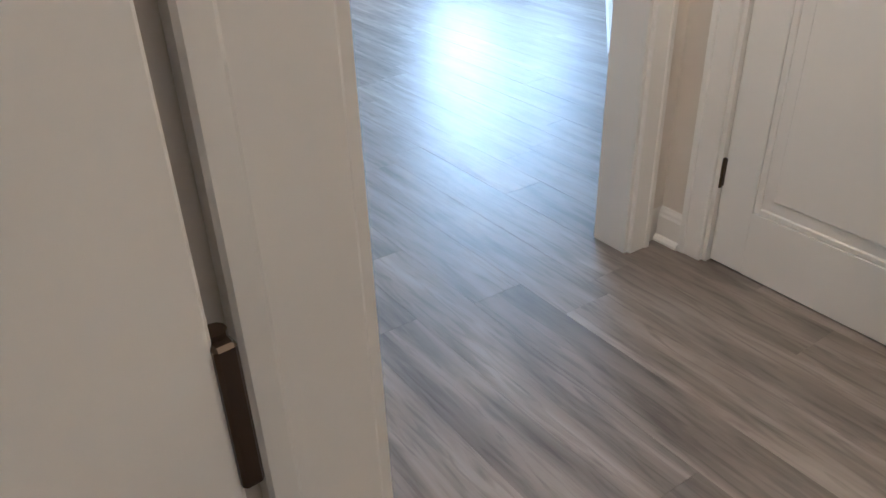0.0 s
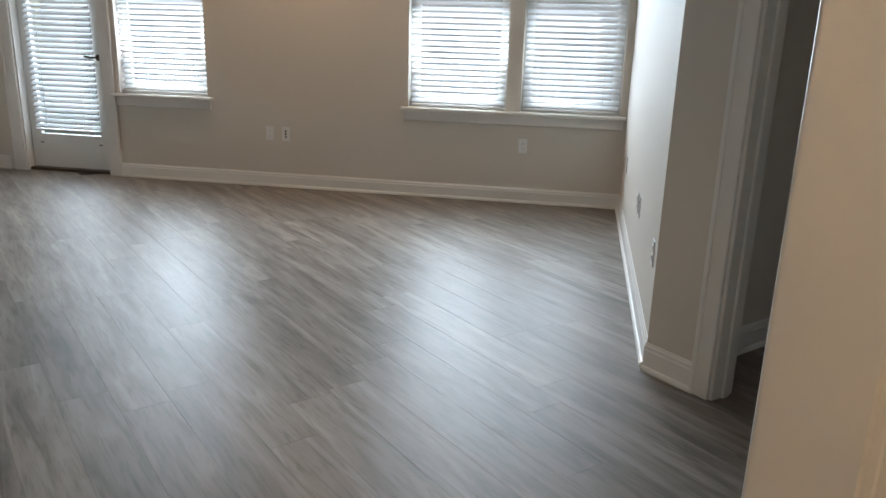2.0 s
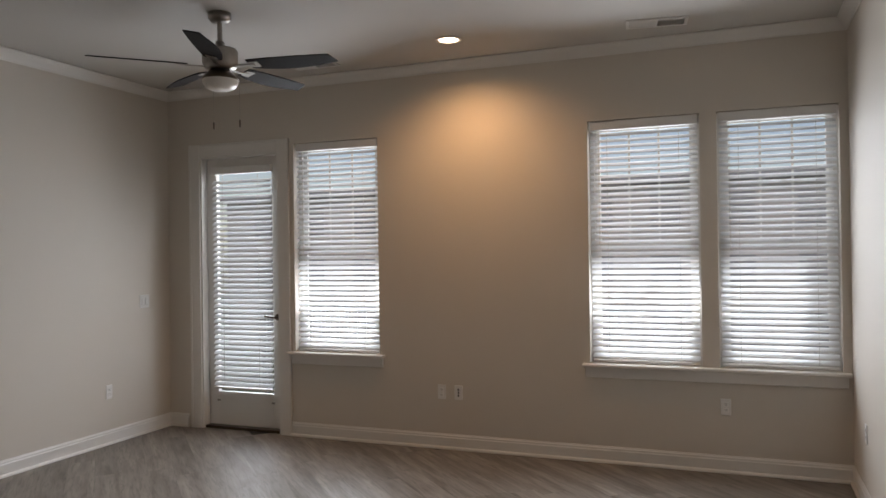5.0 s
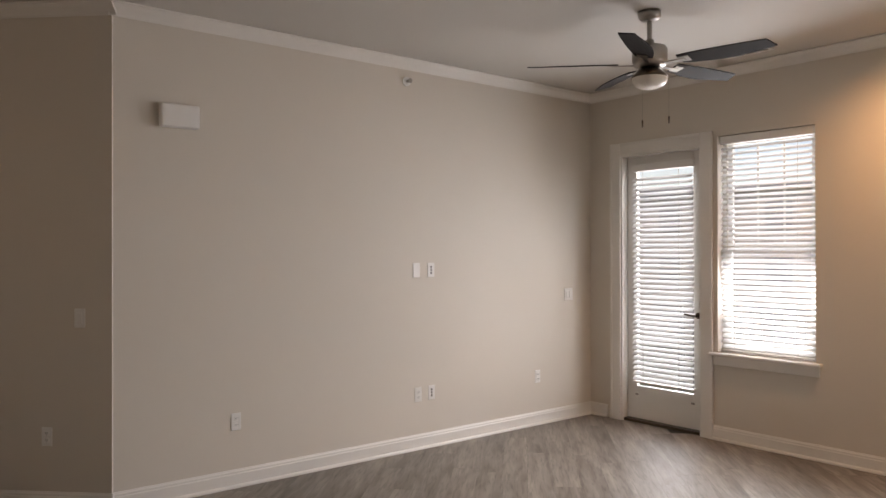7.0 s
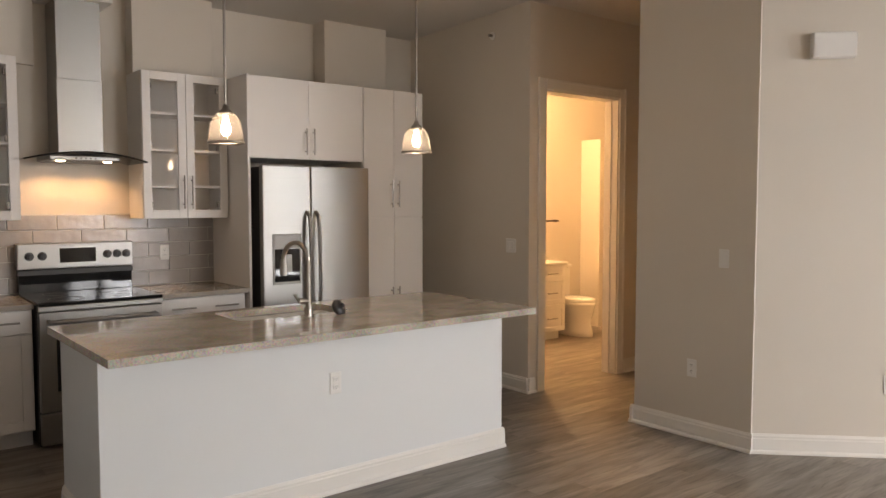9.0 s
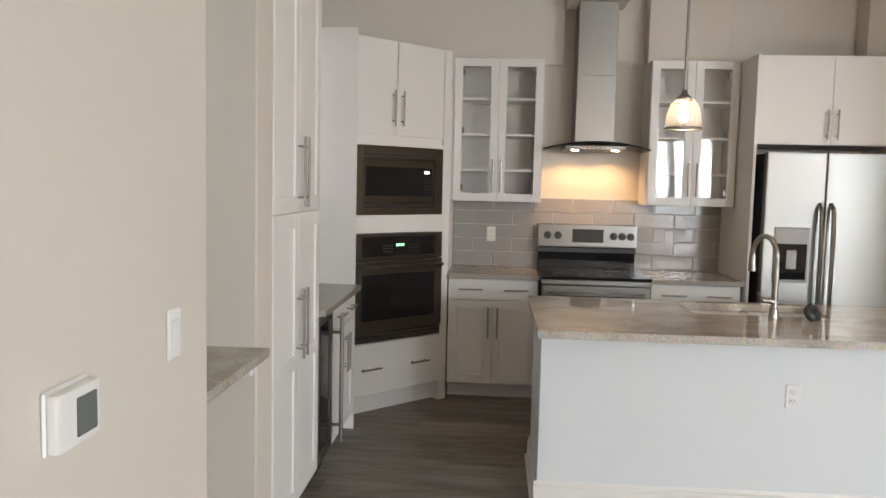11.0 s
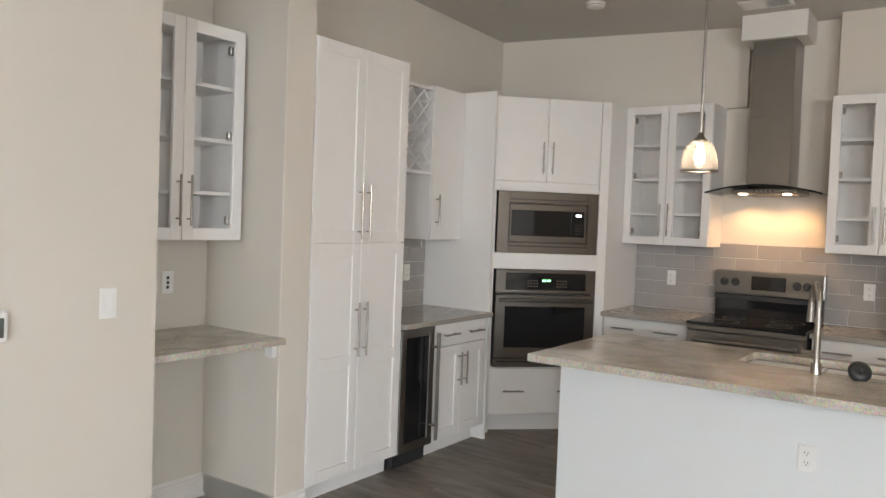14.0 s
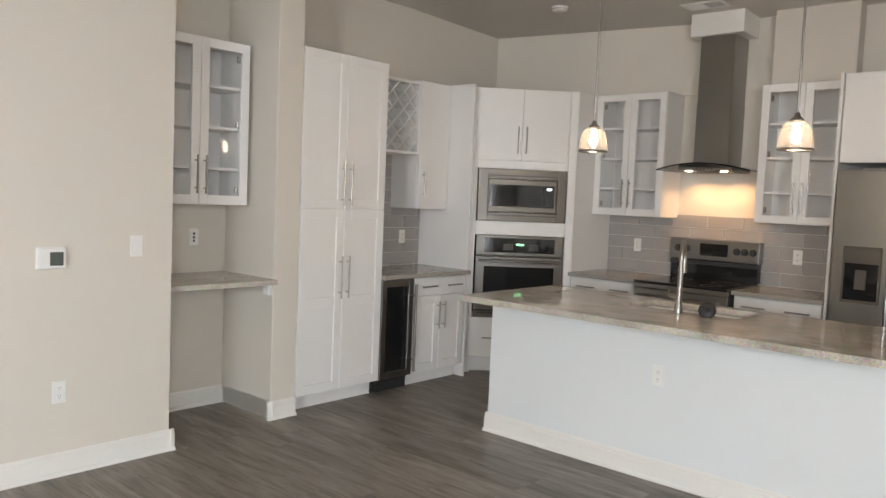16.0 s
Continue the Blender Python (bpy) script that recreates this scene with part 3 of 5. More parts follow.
# balcony door
casing("trim_balcony_door", pose(DX0, YW, 0), DX1 - DX0, DZ, 0.14, 0.115, "wide white casing round the balcony door", both=False, stop=False)
d = thing("door_3", pose(DX0 + 0.022, YW + 0.075, 0), "white full-glass balcony door with an attached slatted blind", "door", kind="structure")
w, h = DX1 - DX0 - 0.044, DZ - 0.022
bm = bmesh.new()
bx(bm, 0.002, 0.105, 0, 0.044, 0.03, h, 0.002), bx(bm, w - 0.105, w - 0.002, 0, 0.044, 0.03, h, 0.002)
bx(bm, 0.105, w - 0.105, 0, 0.044, 0.03, 0.33), bx(bm, 0.105, w - 0.105, 0, 0.044, h - 0.12, h)
part("door_leaf", bm, TRIM, d)
part("pane", box(0.105, w - 0.105, 0.018, 0.026, 0.33, h - 0.12), PANE, d).visible_shadow = False
part("threshold", box(-0.02, w + 0.02, -0.06, 0.06, 0.001, 0.026, 0.004), BRONZE, d, "dark metal threshold")
bm = cyl(bmesh.new(), (w - 0.055, 0, 1.02), (w - 0.055, -0.045, 1.02), 0.011)
tube(bm, [Vector((w - 0.055, -0.045, 1.02)), Vector((w - 0.10, -0.05, 1.022)), Vector((w - 0.165, -0.045, 1.03))], 0.008)
cyl(bm, (w - 0.055, 0, 1.02), (w - 0.055, -0.008, 1.02), 0.028)
part("lever_handle", bm, BRONZE, d, "dark bronze lever handle")
for x in (0.11, w - 0.11):
    part("blind_bracket", box(x - 0.016, x + 0.016, -0.012, 0.0, 0.245, 0.262, 0.002), NICKEL, d)
blind(DX0 + 0.022 + 0.085, DX0 + 0.022 + w - 0.085, YW + 0.045, 0.36, 2.38, "white slatted blind fixed to the balcony door", 0.047, 38)


# ---------------------------------------------------------------- outside
tagged(solid("ground", box(-70, 70, 9, 90, -4.6, -4.4), GRASS, pose(0, 0, 0), "dull green lawn beyond the balcony", "ground", kind="structure"))
solid("balcony_floor", box(-3.3, 3.2, 5.67, 7.3, -0.20, -0.05), BRICKX, pose(0, 0, 0), "grey concrete balcony floor", "balcony", kind="structure")
t = thing("balcony_railing", pose(0, 7.2, -0.05), "dark grey metal balcony railing with slim bars", "railing")
part("top_rail", box(-3.2, 3.1, -0.025, 0.025, 1.03, 1.07, 0.005), RAIL, t)
part("bottom_rail", box(-3.2, 3.1, -0.02, 0.02, 0.10, 0.13, 0.004), RAIL, t)
bar = mesh("baluster", box(-0.009, 0.009, -0.009, 0.009, 0.13, 1.03), RAIL)
for i in range(56):
    ob = new("baluster", bar)
    ob.parent = t
    ob.location = (-3.15 + i * 0.1125, 0, 0)
for x in (-3.2, 0, 3.05):
    part("post", box(x - 0.03, x + 0.03, -0.03, 0.03, 0.0, 1.09, 0.004), RAIL, t)
# building across the way
t = thing("apartment_building", pose(0, 42, -4.4), "pale rendered apartment building across the lawn", "building")
part("wall", box(-30, 30, 0, 10, 0, 9.5), BRICKX, t)
bm = box(-30.6, 30.6, -0.6, 10.6, 9.5, 9.9)
part("roof", bm, RAIL, t)
pane = mesh("window", box(-0.8, 0.8, -0.06, 0.02, 0, 1.7), RAIL)
for i in range(16):
    for j in range(3):
        ob = new("window", pane)
        ob.parent = t
        ob.location = (-27 + i * 3.6, 0, 1.0 + j * 3.1)


# ---------------------------------------------------------------- kitchen
def bar_handle(t, x, y, z, length, upright=True):
    """A bar pull standing 32 mm off a front at y."""
    h = length / 2
    bm = bmesh.new()
    if upright:
        cyl(bm, (x, y - 0.032, z - h), (x, y - 0.032, z + h), 0.006, seg=12)
        for s in (-0.72, 0.72):
            cyl(bm, (x, y, z + s * h), (x, y - 0.032, z + s * h), 0.0045, seg=8)
    else:
        cyl(bm, (x - h, y - 0.032, z), (x + h, y - 0.032, z), 0.006, seg=12)
        for s in (-0.68, 0.68):
            cyl(bm, (x + s * h, y, z), (x + s * h, y - 0.032, z), 0.0045, seg=8)
    return part("handle", bm, NICKEL, t, "brushed nickel bar pull")


def shaker(x0, x1, z0, z1, y=0.0, rail=0.065, t=0.02, glazed=False, mid=None):
    """A frame-and-panel front whose face lies at y."""
    bm = bmesh.new()
    b = 0.0015
    bx(bm, x0, x0 + rail, y, y + t, z0, z1, b), bx(bm, x1 - rail, x1, y, y + t, z0, z1, b)
    bx(bm, x0 + rail - 0.001, x1 - rail + 0.001, y + 0.0002, y + t, z0, z0 + rail, b), bx(bm, x0 + rail - 0.001, x1 - rail + 0.001, y + 0.0002, y + t, z1 - rail, z1, b)
    if mid:
        bx(bm, x0 + rail - 0.001, x1 - rail + 0.001, y + 0.0002, y + t, mid - rail / 2, mid + rail / 2, b)
    if not glazed:
        bx(bm, x0 + rail - 0.002, x1 - rail + 0.002, y + 0.009, y + t - 0.002, z0 + rail - 0.002, z1 - rail + 0.002)
    return bm


def carcass(w, d, z0, z1, toe=0.0, y=0.021):
    bm = bmesh.new()
    bx(bm, 0, w, y, d, z0 + toe, z1, 0.001)
    if toe:
        bx(bm, 0.002, w - 0.002, y + 0.075, d, z0, z0 + toe)
    return bm


def pair(t, w, z0, z1, hz, hl=0.16, rail=0.065, y=0.0, side_margin=0.003, mid=None, plain=False):
    """Two leaves that meet in the middle, with a pull on each."""
    m = w / 2
    for a, b, hx in ((side_margin, m - 0.0015, m - 0.033), (m + 0.0015, w - side_margin, m + 0.033)):
        bm = box(a, b, y, y + 0.02, z0, z1, 0.0015) if plain else shaker(a, b, z0, z1, y, rail, glazed=True, mid=mid)
        dr = part("door", bm, CAB, t)
        if not plain:
            for p, q in ((z0, z1),) if not mid else ((z0, mid + rail / 2), (mid - rail / 2, z1)):
                part("panel", box(a + rail - 0.002, b - rail + 0.002, y + 0.009, y + 0.018, p + rail - 0.002, q - rail + 0.002), CAB, dr)
        bar_handle(dr, hx, y, hz, hl)


def glass_cabinet(m, w, label):
    t = thing("glass_cabinet", m, label, "cabinet", group="glass-fronted wall cabinets")
    d, h = 0.33, 1.045
    bm = bmesh.new()
    bx(bm, 0, 0.018, 0.021, d, 0, h), bx(bm, w - 0.018, w, 0.021, d, 0, h)
    bx(bm, 0.018, w - 0.018, 0.021, d, 0, 0.018), bx(bm, 0.018, w - 0.018, 0.021, d, h - 0.018, h)
    part("body", bm, CAB, t)
    part("back_panel", box(0.018, w - 0.018, d - 0.010, d - 0.002, 0.018, h - 0.018), CAB, t)
    for k in (1, 2, 3):
        part("shelf", box(0.0185, w - 0.0185, 0.04, d - 0.011, h * k / 4 - 0.009 - 0.03, h * k / 4 + 0.009 - 0.03), CAB, t)
    mm = w / 2
    for a, b, hx in ((0.002, mm - 0.0015, mm - 0.030), (mm + 0.0015, w - 0.002, mm + 0.030)):
        dr = part("door", shaker(a, b, 0.002, h - 0.002, 0, 0.058, glazed=True), CAB, t)
        p = part("pane", box(a + 0.057, b - 0.057, 0.010, 0.014, 0.059, h - 0.059), PANE, dr)
        p.visible_shadow = False
        bar_handle(dr, hx, 0, 0.19, 0.24)
    for z in (0.10, h / 2, h - 0.10):
        for x in (0.062, w - 0.062):
            part("cup_hinge", box(x - 0.014, x + 0.014, 0.0215, 0.045, z - 0.022, z + 0.022, 0.004), NICKEL, t)
    return t


# range wall
glass_cabinet(front(-1.08, 4.56, 1.415), 0.655, "white wall cabinet with glass doors over grey tile")
glass_cabinet(front(0.345, 4.56, 1.415), 0.625, "white wall cabinet with glass doors beside the hood")
glass_cabinet(side(-1.86, 0.79, 1.400), 0.705, "white wall cabinet with glass doors above the desk")


def base_cabinet(m, w, label, drawers=2, doors=True):
    t = thing("base_cabinet", m, label, "cabinet", group="base cabinets")
    part("body", carcass(w, 0.62, 0, 0.875, 0.11), CAB, t)
    bm = box(0.003, w - 0.003, 0, 0.02, 0.725, 0.868, 0.0015)
    dr = part("drawer", bm, CAB, t)
    for k in range(drawers):
        bar_handle(dr, w * (k + 0.5) / drawers, 0, 0.797, 0.17, False)
    pair(t, w, 0.118, 0.718, 0.56, 0.22)
    return t


base_cabinet(front(-1.075, 4.265), 0.64, "white base cabinet with two drawers beside the range")
base_cabinet(front(0.345, 4.265), 0.615, "white base cabinet between range and refrigerator")
base_cabinet(side(-1.605, 2.865), 0.60, "white base cabinet beside the wine cooler")


def counter(name, m, w, d, label, material, z=0.876, th=0.032):
    return solid(name, box(0, w, 0, d, z, z + th, 0.004, 2), material, m, label, "worktop")


counter("countertop", front(-1.085, 4.225), 0.652, 0.66, "taupe stone countertop beside the range", COUNTER)
counter("countertop", front(0.338, 4.225), 0.637, 0.66, "taupe stone countertop beside the refrigerator", COUNTER)
counter("countertop", side(-1.565, 2.507), 0.985, 0.62, "taupe stone countertop above the wine cooler", COUNTER)
t = thing("desk_top", side(-1.555, 0.772, 0.90), "granite desk top spanning the wall niche", "desk")
part("slab", box(0, 0.766, 0.0, 0.632, 0, 0.032, 0.004, 2), GRANITE, t)
part("cleat", box(0.735, 0.766, 0.06, 0.12, -0.07, -0.0005, 0.003), PLASTIC, t, "white support block")


# range
t = thing("electric_range", front(-0.425, 4.165), "stainless electric range with black glass cooktop", "range")
w = 0.755
part("body", box(0.002, w - 0.002, 0.045, 0.70, 0.02, 0.895, 0.003), DARK, t)
part("cooktop", box(-0.001, w + 0.001, 0.0, 0.64, 0.896, 0.916, 0.004), BLACK, t, "black glass cooktop")
part("front_edge", box(0.0, w, -0.004, 0.045, 0.862, 0.895, 0.004), STEEL, t)
dr = part("oven_door", box(0.004, w - 0.004, 0.0, 0.044, 0.235, 0.858, 0.006), STEEL, t, "stainless oven door")
part("oven_window", box(0.10, w - 0.10, -0.003, 0.001, 0.36, 0.70, 0.002), BLACK, dr)
bm = tube(bmesh.new(), [Vector((0.06, 0.0, 0.80)), Vector((0.06, -0.05, 0.80)), Vector((w - 0.06, -0.05, 0.80)), Vector((w - 0.06, 0.0, 0.80))], 0.013)
part("oven_handle", bm, STEEL, dr)
part("storage_drawer", box(0.004, w - 0.004, 0.0, 0.044, 0.03, 0.228, 0.006), STEEL, t)
bg = part("backguard", box(0.0, w, 0.615, 0.70, 1.075, 1.250, 0.010, 2), STEEL, t, "stainless control backguard")
part("backguard_base", box(0.01, w - 0.01, 0.628, 0.70, 0.9165, 1.0745, 0.003), BLACK, t)
part("vent_trim", box(0.004, w - 0.004, 0.618, 0.628, 1.035, 1.070, 0.003), DARK, t)
part("clock_display", box(0.265, 0.50, 0.6115, 0.616, 1.115, 1.215, 0.002), BLACK, bg)
for x in (0.075, 0.155, 0.575, 0.64, 0.705):
    bm = cyl(bmesh.new(), (x, 0.614, 1.165), (x, 0.606, 1.165), 0.029, seg=20)
    cyl(bm, (x, 0.606, 1.165), (x, 0.585, 1.165), 0.021, 0.018, seg=20)
    bx(bm, x - 0.004, x + 0.004, 0.580, 0.588, 1.148, 1.182)
    part("knob", bm, DARK, bg, "black control knob")
for x, y, r in ((0.20, 0.17, 0.105), (0.56, 0.17, 0.08), (0.20, 0.46, 0.08), (0.56, 0.46, 0.105)):
    bm = bmesh.new()
    lathe(bm, [(r - 0.004, 0.9165), (r - 0.004, 0.9172), (r, 0.9172), (r, 0.9165)], x, y, 36)
    part("burner_ring", bm, DSTEEL, t)

# hood
t = thing("range_hood", front(-0.045, 4.62, 0), "stainless chimney range hood with curved glass canopy", "range hood")
part("chimney", box(-0.142, 0.142, -0.02, 0.262, 1.86, 2.35, 0.002), STEEL, t)
part("upper_chimney", box(-0.139, 0.139, -0.017, 0.262, 2.35, 2.879, 0.002), STEEL, t)
bm = bmesh.new()
n = 16
top, bot = [], []
for i in range(n + 1):
    x = -0.38 + 0.76 * i / n
    z = 1.862 - 0.052 * (x / 0.38) ** 2
    fy = -0.24 + 0.06 * (x / 0.38) ** 2
    top.append((bm.verts.new((x, fy, z)), bm.verts.new((x, 0.262, z))))
    bot.append((bm.verts.new((x, fy, z - 0.008)), bm.verts.new((x, 0.262, z - 0.008))))
for i in range(n):
    bm.faces.new((top[i][0], top[i + 1][0], top[i + 1][1], top[i][1]))
    bm.faces.new((bot[i][0], bot[i][1], bot[i + 1][1], bot[i + 1][0]))
    bm.faces.new((top[i][0], bot[i][0], bot[i + 1][0], top[i + 1][0]))
bm.faces.new((top[0][0], top[0][1], bot[0][1], bot[0][0]))
bm.faces.new((top[n][0], bot[n][0], bot[n][1], top[n][1]))
part("glass_canopy", bm, HOODG, t, "smoky curved glass canopy")
arc = [Vector((-0.38 + 0.76 * i / 16, -0.242 + 0.06 * (i / 8 - 1) ** 2, 1.858 - 0.052 * (i / 8 - 1) ** 2)) for i in range(17)]
part("glass_edge", tube(bmesh.new(), arc, 0.0055, 8), BLACK, t, "dark polished glass edge")
hb = part("hood_body", box(-0.22, 0.22, -0.125, 0.262, 1.805, 1.838, 0.006), STEEL, t)
part("filter", box(-0.20, 0.20, -0.05, 0.24, 1.801, 1.8045), DSTEEL, hb)
for x in (-0.145, 0.145):
    part("hood_light", cyl(bmesh.new(), (x, -0.085, 1.7995), (x, -0.085, 1.8045), 0.026, seg=20), GLOW, hb, "glowing halogen hood light")
for x in (-0.06, -0.03, 0, 0.03, 0.06):
    part("button", cyl(bmesh.new(), (x, -0.1255, 1.822), (x, -0.131, 1.822), 0.006, seg=12), DARK, hb)
solid("hood_soffit", box(-0.215, 0.215, -0.06, 0.268, 2.88, H - 0.004, 0.003), TRIM, front(-0.045, 4.62), "white boxed soffit above the hood chimney", "soffit", kind="structure")
solid("wall_chase", box(0, 0.595, 0, 0.148, 2.462, H - 0.004, 0.003), WALL, front(0.345, 4.74), "greige boxed chase above the glass cabinet", "soffit", kind="structure")
solid("wall_chase", box(0, 0.625, 0, 0.188, 2.457, H - 0.004, 0.003), WALL, front(1.895, 4.70), "greige boxed chase above the pantry", "soffit", kind="structure")
bm = bmesh.new()
vs = [bm.verts.new(K(u, v, z)) for z in (2.458, H - 0.004) for u, v in ((UB + 0.002, 4.50), (UB + 0.002, VW - 0.002), (-0.27, VW - 0.002), (-0.27, 4.85))]
bmesh.ops.convex_hull(bm, input=vs)
solid("wall_corner_chase", bm, WALL, pose(0, 0, 0), "greige angled wall chase above the oven tower", "soffit", kind="structure")

# refrigerator and its surround
solid("fridge_side_panel", box(0, 0.02, 0, 0.66, 0, 2.455, 0.001), CAB, front(0.978, 4.225), "tall white end panel beside the refrigerator", "panel")
t = thing("overfridge_cabinet", front(1.0, 4.25, 1.855), "white two-door cabinet above the refrigerator", "cabinet")
part("body", carcass(0.98, 0.63, 0, 0.60), CAB, t)
pair(t, 0.98, 0.003, 0.597, 0.135, 0.20, plain=True)
t = thing("pantry_cabinet", front(1.983, 4.25), "tall white pantry cabinet beside the refrigerator", "cabinet")
part("body", carcass(0.60, 0.63, 0, 2.455, 0.11), CAB, t)
pair(t, 0.60, 0.118, 1.402, 0.72, 0.22, plain=True)
pair(t, 0.60, 1.412, 2.452, 1.60, 0.22, plain=True)

t = thing("refrigerator", front(1.035, 4.11), "stainless side-by-side refrigerator with ice dispenser", "refrigerator")
part("body", box(0.003, 0.90, 0.065, 0.76, 0.02, 1.79, 0.004), DARK, t)
for k, (a, b) in enumerate(((0.0, 0.388), (0.394, 0.903))):
    dr = part("door", box(a, b, 0.0, 0.062, 0.10, 1.80, 0.010, 2), STEEL, t, "stainless refrigerator door")
    x = b - 0.035 if k == 0 else a + 0.035
    pts = [Vector((x, 0.0, 0.62)), Vector((x, -0.045, 0.66)), Vector((x, -0.06, 0.90)), Vector((x, -0.06, 1.22)), Vector((x, -0.045, 1.42)), Vector((x, 0.0, 1.46))]
    part("door_handle", tube(bmesh.new(), pts, 0.014), STEEL, dr)
    if k == 0:
        part("dispenser_frame", box(0.07, 0.30, -0.006, 0.001, 0.93, 1.30, 0.003), DSTEEL, dr)
        part("dispenser_panel", box(0.08, 0.29, -0.009, -0.0055, 1.20, 1.29, 0.002), DSTEEL, dr)
        part("dispenser_recess", box(0.085, 0.285, -0.0085, -0.0055, 0.95, 1.19, 0.003), BLACK, dr)
        part("dispenser_paddle", box(0.15, 0.22, -0.016, -0.0085, 1.02, 1.15, 0.004), DSTEEL, dr)
part("toe_grille", box(0.01, 0.89, 0.03, 0.064, 0.02, 0.095), DARK, t)

# tall cabinet on the pantry wall
t = thing("tall_cabinet", side(-1.60, 1.738), "tall white four-door cabinet with shaker panels", "cabinet")
part("body", carcass(0.765, 0.588, 0, 2.463, 0.11), CAB, t)
pair(t, 0.765, 0.118, 1.396, 0.92, 0.30, mid=0.75)
pair(t, 0.765, 1.403, 2.460, 1.57, 0.30)

# wine cooler
t = thing("wine_cooler", side(-1.605, 2.515), "stainless under-counter wine cooler with dark glass", "wine cooler")
part("body", box(0.004, 0.336, 0.045, 0.58, 0.09, 0.868, 0.002), DARK, t)
part("toe_grille", box(0.01, 0.33, 0.05, 0.10, 0.012, 0.088), DARK, t)
dr = part("door", shaker(0.002, 0.338, 0.112, 0.866, 0, 0.052, 0.042, glazed=True), STEEL, t, "stainless framed glass door")
part("pane", box(0.053, 0.287, 0.006, 0.03, 0.163, 0.815), BLACK, dr)
bm = cyl(bmesh.new(), (0.31, -0.055, 0.15), (0.31, -0.055, 0.83), 0.011, seg=14)
cyl(bm, (0.31, 0, 0.24), (0.31, -0.055, 0.24), 0.008), cyl(bm, (0.31, 0, 0.74), (0.31, -0.055, 0.74), 0.008)
part("door_handle", bm, STEEL, dr)

# wine rack and small wall cabinet
t = thing("wine_rack", side(-1.86, 2.515, 1.845), "white cube rack with diagonal wine lattice", "wine rack")
w, h = 0.60, 0.585
bm = bmesh.new()
bx(bm, 0, 0.02, 0, 0.325, 0, h), bx(bm, w - 0.02, w, 0, 0.325, 0, h), bx(bm, 0.02, w - 0.02, 0, 0.325, 0, 0.02), bx(bm, 0.02, w - 0.02, 0, 0.325, h - 0.02, h)
part("body", bm, CAB, t)
part("back_panel", box(0.02, w - 0.02, 0.31, 0.324, 0.02, h - 0.02), CABIN, t)
step = 0.135
for s in (1, -1):
    c = -h
    while c < w + h:
        # a lath of slope s clipped to the frame
        if s == 1:
            x0, x1 = max(0.02, c), min(w - 0.02, c + h - 0.04)
            z0, z1 = 0.02 + x0 - c, 0.02 + x1 - c
        else:
            x0, x1 = max(0.02, c), min(w - 0.02, c + h - 0.04)
            z0, z1 = h - 0.02 - (x0 - c), h - 0.02 - (x1 - c)
        if x1 - x0 > 0.03:
            y0 = 0.014 if s == 1 else 0.021
            bm = bmesh.new()
            vs = [bm.verts.new((x, y, z + o)) for x, z in ((x0, z0), (x1, z1)) for y in (y0, y0 + 0.26) for o in (-0.007, 0.007)]
            bmesh.ops.convex_hull(bm, input=vs)
            part("lath", bm, CAB, t)
        c += step
t = thing("wall_cabinet", side(-1.86, 3.118, 1.405), "narrow white wall cabinet below the ceiling line", "cabinet")
w = 0.365
part("body", carcass(w, 0.325, 0, 1.045), CAB, t)
dr = part("door", box(0.003, w - 0.003, 0, 0.02, 0.003, 1.042, 0.0015), CAB, t)
bar_handle(dr, 0.05, 0, 0.20, 0.22)

# oven tower across the corner
t = thing("oven_tower", pose(-1.345, -3.775, 0, 0, 0, 180), "white corner tower housing microwave and wall oven", "cabinet")
w = 0.90
for a, b in ((-0.02, 0.055), (w - 0.065, w)):
    part("stile", box(a, b, 0.0, 0.5, 0.0, 2.455, 0.001), CAB, t)
part("upper_body", box(0.055, w - 0.065, 0.021, 0.5, 1.8005, 2.455), CAB, t)
part("rail", box(0.055, w - 0.065, 0.0, 0.5, 1.775, 1.80), CAB, t)
part("rail", box(0.055, w - 0.065, 0.0, 0.5, 1.206, 1.322), CAB, t)
part("lower_body", box(0.055, w - 0.065, 0.021, 0.5, 0.135, 0.485), CAB, t)
part("toe_kick", box(0.055, w - 0.065, 0.075, 0.5, 0.0, 0.1345), CAB, t)
for a, b, hx in ((0.02, 0.4235, 0.39), (0.4265, 0.83, 0.46)):
    dr = part("door", box(a, b, -0.001, 0.0205, 1.845, 2.452, 0.0015), CAB, t)
    bar_handle(dr, hx, -0.001, 2.02, 0.23)
dr = part("drawer", box(0.02, 0.845, -0.002, 0.0205, 0.14, 0.475, 0.0015), CAB, t)
bar_handle(dr, 0.23, -0.002, 0.31, 0.16, False), bar_handle(dr, 0.64, -0.002, 0.31, 0.16, False)
# side walls of the tower towards the two counters
solid("tower_side_panel", box(0, 0.02, 0, 0.62, 0, 2.455, 0.001), CAB, side(-1.605, 3.487), "tall white end panel beside the oven tower", "panel")
solid("tower_side_panel", box(-0.02, 0, 0, 0.62, 0, 2.455, 0.001), CAB, front(-1.082, 4.265), "tall white end panel beside the oven tower", "panel")

